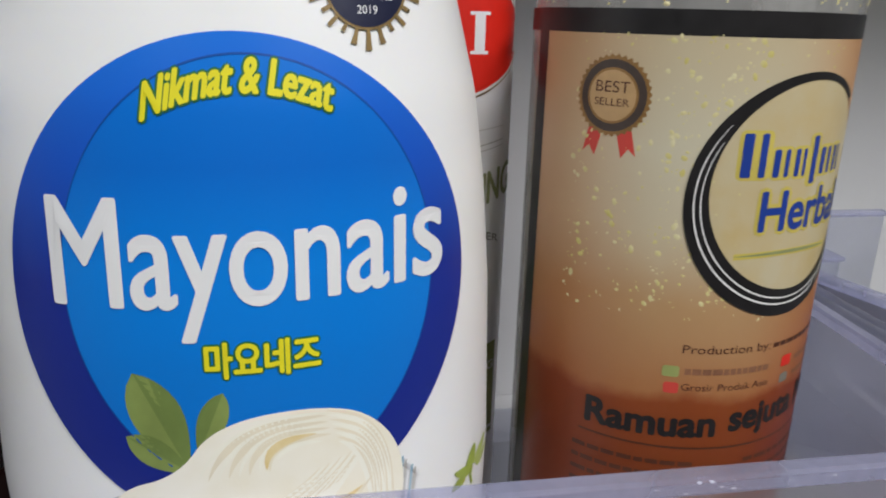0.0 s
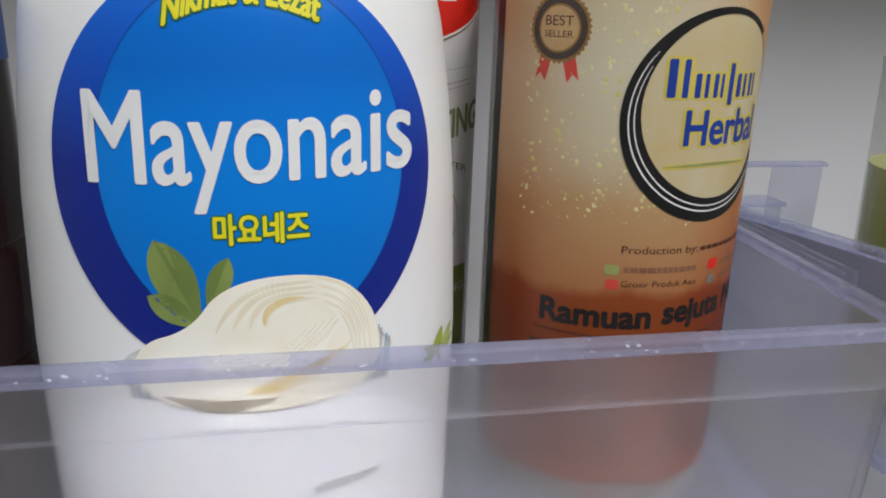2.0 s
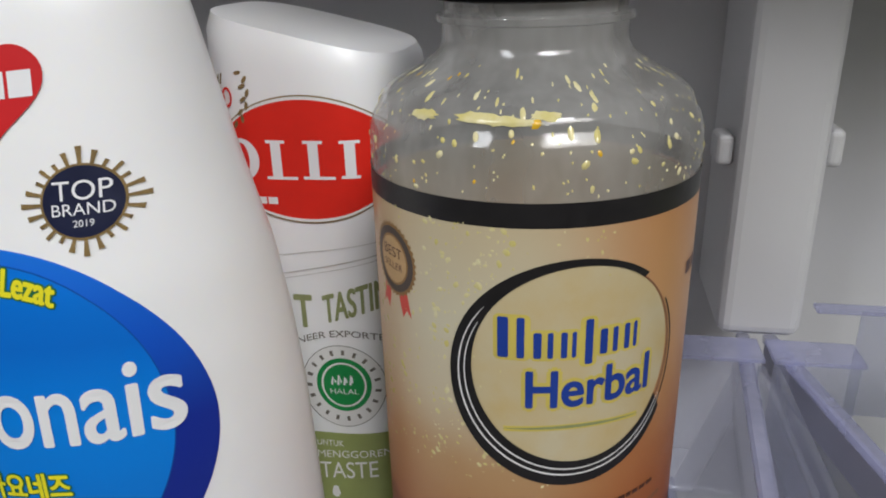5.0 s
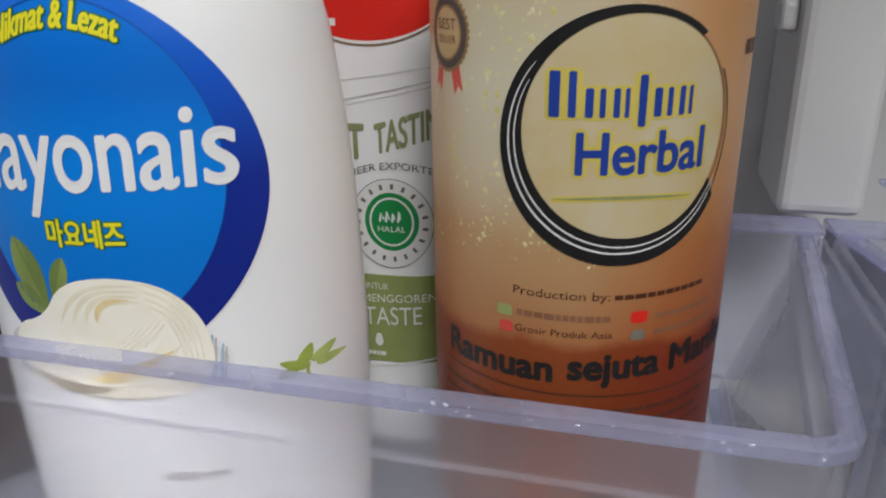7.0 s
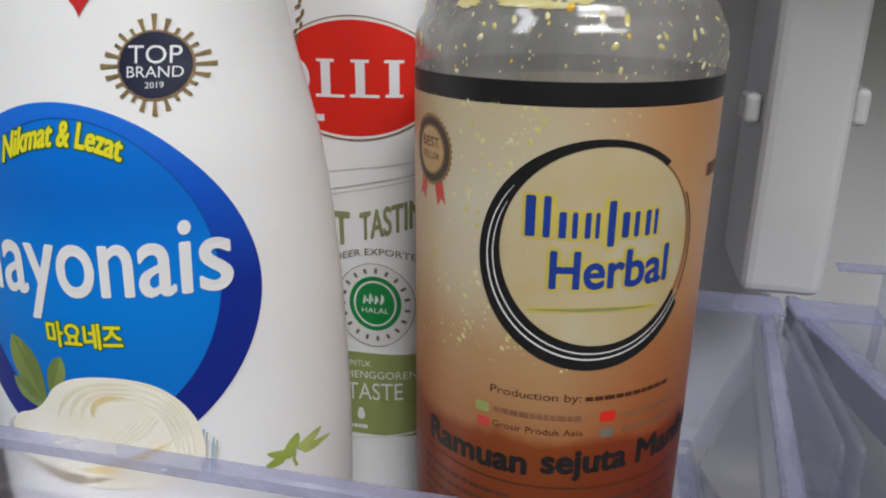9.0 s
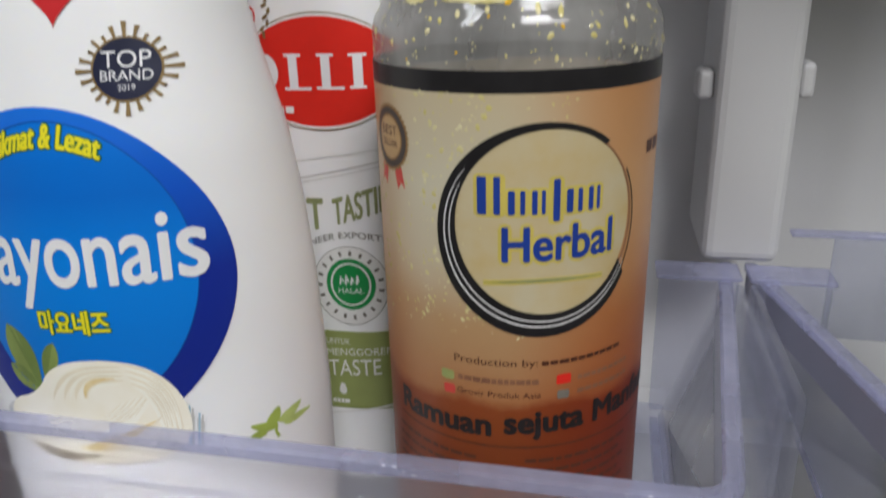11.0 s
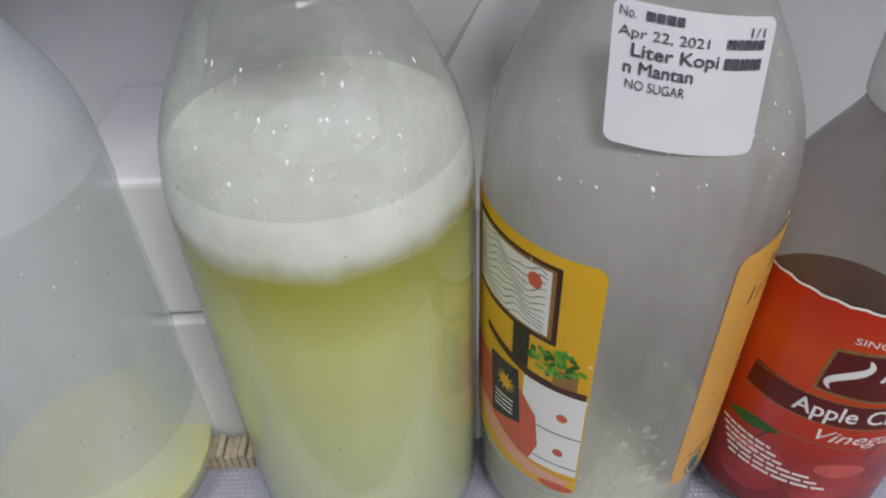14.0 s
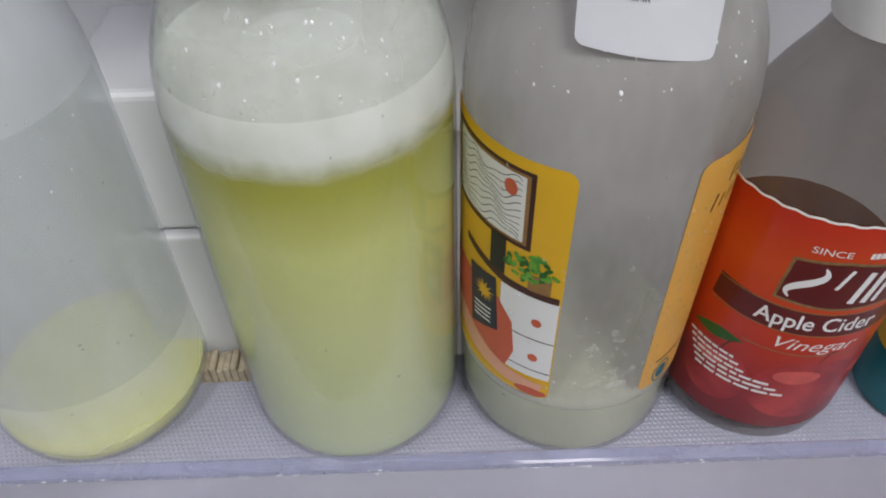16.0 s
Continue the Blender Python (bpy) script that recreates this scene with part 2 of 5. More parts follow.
GAR_LABEL = herbal_film()
GAR_EDGE = print_ramp("herbal_label_peach", [(0.868, lin(104, 44, 18)), (0.928, lin(140, 72, 36)), (0.932, lin(172, 110, 72)), (1.006, lin(190, 138, 104))], 0.35, noise_amount=0.006, scale=60, clear=0.15)
GAR_DISC = surface("herbal_disc_print", lin(198, 186, 154), 0.35, 0.12, 70, col2=lin(196, 174, 124))
GAR_LIQUID = print_ramp("herbal_drink", [(0.862, lin(120, 96, 40)), (0.878, lin(110, 52, 26)), (0.912, lin(140, 66, 34)), (0.928, lin(150, 84, 50))], 0.25, noise_amount=0.01, scale=80)
GAR_INNER = surface("herbal_residue", lin(170, 158, 130), 0.5, 0.25, 40, col2=lin(150, 128, 100))
HALO = surface("yellow_halo_print", lin(208, 190, 92), 0.4, 0.1, 100)
BLUE_INK = surface("blue_ink", lin(28, 62, 150), 0.4, 0.1, 100)
DROP = surface("droplet_pale", lin(220, 212, 172), 0.12, 0.25, 200, col2=lin(204, 192, 118))
DROP2 = surface("droplet_amber", lin(226, 180, 50), 0.2, 0.2, 200)
PEACH_RED = surface("ribbon_print", lin(205, 70, 60), 0.4, 0.1, 100)
UMBER = surface("dark_bronze_print", lin(74, 62, 56), 0.4, 0.25, 300)
ROSE_DISC = surface("rosette_print", lin(196, 160, 112), 0.4, 0.15, 200)
BRONZE = surface("bronze_print", lin(150, 112, 62), 0.4, 0.2, 200)
FAINT = surface("faint_brown_print", lin(140, 96, 70), 0.45, 0.2, 200)
BROWN_INK = surface("brown_ink", lin(82, 42, 26), 0.45, 0.2, 200)
MAROON = surface("maroon_print", lin(96, 18, 18), 0.35, 0.2, 90)
LIME = print_ramp("lime_juice", [(0.560, lin(178, 190, 164)), (0.606, lin(190, 199, 156)), (0.650, lin(200, 206, 150)), (0.696, lin(202, 206, 126)), (0.720, lin(168, 168, 60)), (0.736, lin(150, 150, 40))], 0.22, noise_amount=0.016, scale=24)
FOAM = surface("juice_foam", lin(212, 214, 208), 0.6, 0.1, 90, 0.4, 1500, col2=lin(196, 199, 188))


def fade_out(m, lo, hi, noise_amount, scale):
    """Let a film thin out and end raggedly between two heights."""
    t = m.node_tree
    n = t.nodes
    tc, sep, nz, ma, mr = (n.new("ShaderNode" + k) for k in ("TexCoord", "SeparateXYZ", "TexNoise", "Math", "MapRange"))
    tr, mix = n.new("ShaderNodeBsdfTransparent"), n.new("ShaderNodeMixShader")
    nz.inputs["Scale"].default_value, nz.inputs["Detail"].default_value = scale, 6
    t.links.new(tc.outputs["Object"], sep.inputs[0])
    t.links.new(tc.outputs["Object"], nz.inputs["Vector"])
    ma.operation = 'MULTIPLY_ADD'
    ma.inputs[1].default_value = noise_amount
    t.links.new(nz.outputs["Fac"], ma.inputs[0])
    t.links.new(sep.outputs[2], ma.inputs[2])
    mr.inputs["From Min"].default_value, mr.inputs["From Max"].default_value = lo + noise_amount / 2, hi + noise_amount / 2
    t.links.new(ma.outputs[0], mr.inputs["Value"])
    t.links.new(mr.outputs["Result"], mix.inputs[0])
    t.links.new(n["Principled BSDF"].outputs[0], mix.inputs[1])
    t.links.new(tr.outputs[0], mix.inputs[2])
    t.links.new(mix.outputs[0], n["Material Output"].inputs[0])
    return m


FOAM_FILM = fade_out(surface("foam_film", lin(206, 209, 203), 0.5, 0.1, 90, 0.4, 1500, col2=lin(188, 191, 182)), 0.7310, 0.7620, 0.024, 50)
FOAM_SKIRT = fade_out(surface("foam_skirt", lin(226, 228, 224), 0.5, 0.1, 90, 0.4, 1500, col2=lin(212, 215, 206)), 0.7235, 0.7150, 0.006, 90)
# near-white: the glint of wet edges and beads is in the colour
GLINT = surface("bead_glint", (0.92, 0.92, 0.94), 0.08, 0.05, 300, spec=1.0)
PALE_JUICE = print_ramp("pale_juice_dregs", [(0.560, lin(198, 196, 104)), (0.585, lin(200, 200, 116)), (0.60, lin(190, 196, 160))], 0.3, noise_amount=0.01)
MILKY = surface("milky_dregs", lin(190, 194, 170), 0.4, 0.15, 40)
YPANEL = surface("yellow_panel_print", lin(226, 176, 34), 0.4, 0.06, 60)
OPANEL = surface("amber_panel_print", lin(224, 168, 74), 0.4, 0.06, 60)
TERRA = surface("terracotta_print", lin(205, 96, 66), 0.45, 0.1, 80)
SKINP = surface("peach_print", lin(226, 168, 140), 0.45, 0.08, 80)
BROWN = surface("brown_print", lin(70, 36, 28), 0.45, 0.2, 90)
PLANTG = surface("plant_print", lin(70, 140, 44), 0.45, 0.35, 400, col2=lin(120, 175, 60))
PLANTD = surface("plant_dark_print", lin(40, 100, 34), 0.45, 0.2, 300)
VIN_LABEL = print_ramp("vinegar_label_print", [(0.575, lin(96, 10, 14)), (0.605, lin(138, 14, 18)), (0.635, lin(186, 46, 14)), (0.668, lin(204, 74, 18)), (0.690, lin(190, 44, 16))], 0.3, noise_amount=0.006)
VINEGAR = surface("vinegar_liquid", lin(82, 46, 24), 0.15, 0.2, 30)
VIN_HEAD = clear_wall("vinegar_glass_head", (0.72, 0.69, 0.67), 0.16, (0.36, 0.32, 0.30), 0.04, 50)
APPLE = surface("apple_print", lin(134, 12, 20), 0.3, 0.3, 60, col2=lin(172, 44, 38))
APPLE_SHINE = surface("apple_shine_print", lin(206, 84, 76), 0.3, 0.2, 200)
CAPW = surface("white_cap_plastic", (0.78, 0.78, 0.79), 0.4, 0.05)
DARK_SAUCE = surface("dark_sauce", lin(44, 18, 16), 0.12, 0.3, 40)
BLUE_LAB = surface("blue_label", lin(30, 96, 178), 0.35, 0.08)
TEAL = surface("teal_print", lin(20, 110, 120), 0.35, 0.15)
BEIGE = surface("beige_foam_strip", lin(186, 172, 148), 0.8, 0.25, 300, 0.5, 1200)


# ---- building helpers ----
PRINT = 0.3   # printed layers lie this share of their nominal height off the surface


def thing(name, base, label, category, group="", kind=""):
    e = new(name)
    e.location = base
    e.empty_display_size = 0.01
    return tagged(e, label, category, group, kind)


def place(name, verts, faces, material, parent=None, label="", smooth=True, kind="", shadow=True):
    me = bpy.data.meshes.new(name)
    me.from_pydata([tuple(v) for v in verts], [], [tuple(f) for f in faces])
    me.materials.append(material)
    if smooth:
        for p in me.polygons:
            p.use_smooth = True
        me.set_sharp_from_angle(angle=0.75)
    ob = new(name, me)
    if parent:
        ob.parent = parent
        at = parent.location if parent.type == 'EMPTY' else Vector((0, 0, 0))
        if parent.type == 'EMPTY':
            ob.matrix_parent_inverse = Matrix.Translation(-at)
    if label or kind:
        tagged(ob, label, "", "", kind)
    if not shadow:
        ob.visible_shadow = False
    return ob


def bm_part(name, bm, material, parent=None, label="", smooth=False, shadow=True):
    bmesh.ops.recalc_face_normals(bm, faces=bm.faces)
    vs = [v.co.copy() for v in bm.verts]
    bm.verts.index_update()
    fs = [[v.index for v in f.verts] for f in bm.faces]
    bm.free()
    return place(name, vs, fs, material, parent, label, smooth, shadow=shadow)


def block(name, a, b, material, parent=None, bevel=0.0, label="", shadow=True):
    bm = bmesh.new()
    bmesh.ops.create_cube(bm, size=1)
    for v in bm.verts:
        v.co = Vector([(a[i] + b[i]) / 2 + v.co[i] * (b[i] - a[i]) for i in range(3)])
    if bevel:
        bmesh.ops.bevel(bm, geom=list(bm.edges), offset=bevel, segments=3, affect='EDGES', profile=0.5)
    return bm_part(name, bm, material, parent, label, shadow=shadow)


def rounded(prof, k=3):
    """A profile with its corners eased: Chaikin's corner cutting, end points kept."""
    for _ in range(k):
        out = [prof[0]]
        for a, b in zip(prof, prof[1:]):
            out += [tuple(0.75 * p + 0.25 * q for p, q in zip(a, b)), tuple(0.25 * p + 0.75 * q for p, q in zip(a, b))]
        prof = out + [prof[-1]]
    return prof


def lathe(name, c, prof, material, parent=None, label="", n=72, smooth=True, shadow=True, flute=0, depth=0.0):
    vs, fs = [], []
    for r, z in prof:
        for i in range(n):
            a = 2 * math.pi * i / n
            q = r + (depth if flute and i % 2 else 0)
            vs.append((c[0] + q * math.cos(a), c[1] + q * math.sin(a), z))
    for k in range(len(prof) - 1):
        for i in range(n):
            j = (i + 1) % n
            fs.append((k * n + i, k * n + j, (k + 1) * n + j, (k + 1) * n + i))
    if prof[0][0] > 1e-6:
        fs.append(tuple(reversed(range(n))))
    if prof[-1][0] > 1e-6:
        fs.append(tuple((len(prof) - 1) * n + i for i in range(n)))
    return place(name, vs, fs, material, parent, label, smooth, shadow=shadow)


def sleeve(name, mapper, u0, u1, z0, z1, material, parent, h, label="", nu=48, nz=16):
    vs = [mapper(u0 + (u1 - u0) * i / nu, z0 + (z1 - z0) * j / nz, h) for j in range(nz + 1) for i in range(nu + 1)]
    fs = [(j * (nu + 1) + i, j * (nu + 1) + i + 1, (j + 1) * (nu + 1) + i + 1, (j + 1) * (nu + 1) + i) for j in range(nz) for i in range(nu)]
    return place(name, vs, fs, material, parent, label)


def patch(name, outline, mapper, material, parent, h, label="", rings=5, centre=None, turn=0.0):
    """A printed patch with the given outline (u, z), laid on a surface."""
    k = len(outline)
    cu, cz = centre or (sum(p[0] for p in outline) / k, sum(p[1] for p in outline) / k)
    if turn:
        c, s = math.cos(radians(turn)), math.sin(radians(turn))
        outline = [(cu + (u - cu) * c - (z - cz) * s, cz + (u - cu) * s + (z - cz) * c) for u, z in outline]
    # long edges are cut short, so that the patch follows the curve under it
    fine = []
    for p, q in zip(outline, outline[1:] + outline[:1]):
        m = max(1, int(math.hypot(q[0] - p[0], q[1] - p[1]) / 0.0015))
        fine += [(p[0] + (q[0] - p[0]) * i / m, p[1] + (q[1] - p[1]) * i / m) for i in range(m)]
    outline, k = fine, len(fine)
    reach = max(math.hypot(u - cu, z - cz) for u, z in outline)
    rings = max(rings, min(30, int(reach / 0.0015)))
    vs, fs = [mapper(cu, cz, h)], []
    for r in range(1, rings + 1):
        f = r / rings
        vs += [mapper(cu + (u - cu) * f, cz + (z - cz) * f, h) for u, z in outline]
    for i in range(k):
        j = (i + 1) % k
        fs.append((0, 1 + i, 1 + j))
        for r in range(rings - 1):
            a, b = 1 + r * k, 1 + (r + 1) * k
            fs.append((a + i, b + i, b + j, a + j))
    return place(name, vs, fs, material, parent, label)


def ellipse(cu, cz, ru, rz, n=64, a0=0, a1=360):
    return [(cu + ru * math.cos(radians(a0 + (a1 - a0) * i / n)), cz + rz * math.sin(radians(a0 + (a1 - a0) * i / n))) for i in range(n)]


def round_rect(u0, u1, z0, z1, r, n=6):
    out = []
    for cu, cz, a in ((u1 - r, z1 - r, 0), (u0 + r, z1 - r, 90), (u0 + r, z0 + r, 180), (u1 - r, z0 + r, 270)):
        out += [(cu + r * math.cos(radians(a + 90 * i / n)), cz + r * math.sin(radians(a + 90 * i / n))) for i in range(n + 1)]
    dense = []
    for p, q in zip(out, out[1:] + out[:1]):
        d = math.hypot(q[0] - p[0], q[1] - p[1])
        k = max(1, int(d / 0.003))
        dense += [(p[0] + (q[0] - p[0]) * i / k, p[1] + (q[1] - p[1]) * i / k) for i in range(k)]
    return dense


def band(name, outer, inner, mapper, material, parent, h, label=""):
    """A printed ring between two outlines of equal count."""
    k = len(outer)
    vs = [mapper(u, z, h) for u, z in outer] + [mapper((a[0] + b[0]) / 2, (a[1] + b[1]) / 2, h) for a, b in zip(outer, inner)] + [mapper(u, z, h) for u, z in inner]
    fs = []
    for i in range(k):
        j = (i + 1) % k
        fs += [(i, j, k + j, k + i), (k + i, k + j, 2 * k + j, 2 * k + i)]
    return place(name, vs, fs, material, parent, label)


def stroke(name, pts, width, mapper, material, parent, h, label=""):
    """A printed line along points (u, z)."""
    vs, fs = [], []
    for i, (u, z) in enumerate(pts):
        a, b = pts[max(0, i - 1)], pts[min(len(pts) - 1, i + 1)]
        du, dz = b[0] - a[0], b[1] - a[1]
        L = math.hypot(du, dz) or 1
        w = width[i] if isinstance(width, (list, tuple)) else width
        vs += [mapper(u - dz / L * w / 2, z + du / L * w / 2, h), mapper(u + dz / L * w / 2, z - du / L * w / 2, h)]
    for i in range(len(pts) - 1):
        fs.append((2 * i, 2 * i + 1, 2 * i + 3, 2 * i + 2))
    return place(name, vs, fs, material, parent, label)


def line(a, b, n=8):
    return [(a[0] + (b[0] - a[0]) * i / n, a[1] + (b[1] - a[1]) * i / n) for i in range(n + 1)]


def letters(text, shear=0.0):
    c = bpy.data.curves.new("type", 'FONT')
    c.body, c.shear, c.resolution_u = text, shear, 6 if len(text) < 9 else 3
    o = bpy.data.objects.new("type", c)
    scene.collection.objects.link(o)
    dg = bpy.context.evaluated_depsgraph_get()
    me = bpy.data.meshes.new_from_object(o.evaluated_get(dg))
    vs, fs = [tuple(v.co) for v in me.vertices], [tuple(p.vertices) for p in me.polygons]
    bpy.data.objects.remove(o)
    bpy.data.curves.remove(c)
    bpy.data.meshes.remove(me)
    return vs, fs


def lettering(text, u0, u1, z0, high, mapper, material, parent, h, rise=0.0, bold=0.0, shear=0.0, arc=0.0, label="", name="lettering"):
    """Text from u0 to u1 on the base line z0, capitals `high` tall; rise: how far the line climbs; arc: sagitta; bold: stroke gain."""
    vs, fs = letters(text, shear)
    lo, hi = min(v[0] for v in vs), max(v[0] for v in vs)
    k = high / 0.682
    ways = [(0.0, 0.0)] + ([(bold * k * math.cos(a * math.pi / 4), bold * k * math.sin(a * math.pi / 4)) for a in range(8)] if bold else [])
    pts, faces = [], []
    for i, (du, dz) in enumerate(ways):
        b = len(pts)
        for x, y, _ in vs:
            f = (x - lo) / (hi - lo)
            pts.append(mapper(u0 + (u1 - u0) * f + du, z0 + y * k + dz + rise * f + arc * (1 - (2 * f - 1) ** 2), h + i * 4e-6))
        faces += [tuple(b + q for q in f) for f in fs]
    return place(name, pts, faces, material, parent, label, smooth=False)


def bars(u0, u1, z0, high, mapper, material, parent, h, count=6, seed=1, rise=0.0, name="text_bar"):
    """Writing that cannot be read, or must not be: a row of plain bars."""
    rnd = random.Random(seed)
    w = [0.6 + rnd.random() for _ in range(count)]
    gap = 0.16 * (u1 - u0) / count
    k = ((u1 - u0) - gap * (count - 1)) / sum(w)
    u, vs, fs = u0, [], []
    for q in w:
        for i in range(4):
            for j in range(2):
                uu = u + q * k * i / 3
                vs.append(mapper(uu, z0 + j * high + rise * (uu - u0) / (u1 - u0), h))
        b = len(vs) - 8
        fs += [(b + 2 * i, b + 2 * i + 2, b + 2 * i + 3, b + 2 * i + 1) for i in range(3)]
        u += q * k + gap
    return place(name, vs, fs, material, parent, "")


def drops(name, mapper, u, z, count, sizes, material, parent, seed, label="", h=0.0, bias=1.0, long=1.0, relief=1.0):
    """Small flattened drops sitting on a surface."""
    rnd = random.Random(seed)
    vs, fs = [], []
    for _ in range(count):
        cu, cz = u[0] + (u[1] - u[0]) * rnd.random() ** bias, z[0] + (z[1] - z[0]) * rnd.random()
        r = sizes[0] + (sizes[1] - sizes[0]) * rnd.random() ** 3
        e, ph = 0.9 + rnd.random() * 0.5, rnd.random() * 0.6
        b = len(vs)
        vs.append(mapper(cu, cz, h + relief * r * 0.30 / PRINT))
        for f, q in ((0.62, 0.22), (1.0, 0.0)):
            for i in range(8):
                a = 2 * math.pi * i / 8
                w = 1 + 0.22 * math.sin(2 * a + ph * 9)
                vs.append(mapper(cu + long * r * f * w * math.cos(a), cz + r * f * w * e * math.sin(a), h + relief * r * q / PRINT))
        for i in range(8):
            j = (i + 1) % 8
            fs += [(b, b + 1 + i, b + 1 + j), (b + 1 + i, b + 9 + i, b + 9 + j, b + 1 + j)]
    return place(name, vs, fs, material, parent, label, kind="stuff", shadow=False)


def round_map(c, radius):
    """(u, z, h) on an upright round body; u in metres along the girth from the front."""
    R0 = radius(None)

    def f(u, z, h):
        a = u / R0
        r = radius(z) + h * PRINT + math.copysign(0.0001, h)
        return (c[0] + r * math.sin(a), c[1] - r * math.cos(a), z)
    return f


def interp(prof, z):
    zs = [p[1] for p in prof]
    return float(np.interp(z, zs, [p[0] for p in prof]))


def deg(R):
    return lambda a: radians(a) * R


# ---- room round the fridge door ----
def room():
    tagged(block("floor", (-1.8, -2.2, -0.1), (1.8, 0.9, 0.0), TILE), "pale kitchen floor tiles", "floor", kind="structure")
    tagged(block("ceiling", (-1.8, -2.2, 2.4), (1.8, 0.9, 2.5), PAINT), "plain painted kitchen ceiling", "ceiling", kind="structure")
    for nm, a, b in (("wall_north", (-1.8, 0.8, 0.0), (1.8, 0.9, 2.4)), ("wall_south", (-1.8, -2.2, 0.0), (1.8, -2.1, 2.4)),
                     ("wall_west", (-1.8, -2.1, 0.0), (-1.7, 0.8, 2.4)), ("wall_east", (1.7, -2.1, 0.0), (1.8, 0.8, 2.4))):
        tagged(block(nm, a, b, PAINT), "plain painted kitchen wall", "wall", kind="structure")


def fridge_door():
    """The moulded liner of the open door: back, side posts and the outer slab."""
    d = thing("door_1", (0.05, 0.30, 0.15), "white moulded inner side of an open fridge door", "fridge door", kind="structure")
    block("liner", (-0.24, 0.252, 0.15), (0.42, 0.300, 0.842), LINER, d)
    block("recess_back", (-0.24, 0.290, 0.8422), (0.42, 0.300, 1.75), LINER, d)
    block("slab", (-0.28, 0.3005, 0.15), (0.46, 0.35, 1.75), LINER, d, 0.01)
    block("side_frame", (-0.28, 0.10, 0.15), (-0.2402, 0.300, 1.75), LINER, d, 0.008)
    block("side_frame", (0.4202, 0.10, 0.15), (0.46, 0.300, 1.75), LINER, d, 0.008)
    block("post", (0.146, 0.240, 0.926), (0.173, 0.2895, 1.75), LINER, d, 0.004)
    block("shelf_stud", (0.1405, 0.2460, 0.984), (0.1462, 0.2600, 0.994), LINER, d, 0.002)
    block("shelf_stud", (0.1728, 0.2425, 0.985), (0.1775, 0.2560, 0.997), LINER, d, 0.002)
    block("rib", (-0.012, 0.190, 0.644), (0.036, 0.253, 0.706), LINER, d, 0.003)
    block("rib", (-0.014, 0.188, 0.556), (0.038, 0.253, 0.6425), LINER, d, 0.002)
    # raised wedge between the bottles, added for a patch of light on the liner
    bm = bmesh.new()
    tri = [(0.131, 0.744), (0.131, 0.66), (0.098, 0.66), (0.112, 0.712)]
    f = [bm.verts.new((x, 0.2515 - (0.744 - z) * 0.30, z)) for x, z in tri]
    g = [bm.verts.new((x, 0.2525, z)) for x, z in tri]
    bm.faces.new(f)
    bm.faces.new(g[::-1])
    for i in range(4):
        bm.faces.new((f[i], g[i], g[(i + 1) % 4], f[(i + 1) % 4]))
    bm_part("gusset", bm, LINER, d)
    return d


room()
fridge_door()
lamp_body = thing("ceiling_light", (0.80, -1.05, 2.4), "flat white ceiling light panel", "ceiling light")
block("housing", (0.23, -1.38, 2.34), (1.37, -0.72, 2.399), GLOW, lamp_body, 0.01)


# ---- clear bins ----
def bin_loop(x0, x1, y0, y1, z, r, back_lift=0.0, flare=0.0, n=7):
    """One level of a bin's wall: round at the front corners; the back may stand higher."""
    pts = [(x1 + flare, y1), ]
    for cu, a in ((x1 - r, 0), (x0 + r, -90)):
        pts += [(cu + r * math.cos(radians(a - 90 * i / n)), y0 + r + r * math.sin(radians(a - 90 * i / n))) for i in range(n + 1)]
    pts += [(x0 - flare, y1)]
    return [(x, y, z + back_lift * (y - y0) / (y1 - y0)) for x, y in pts]


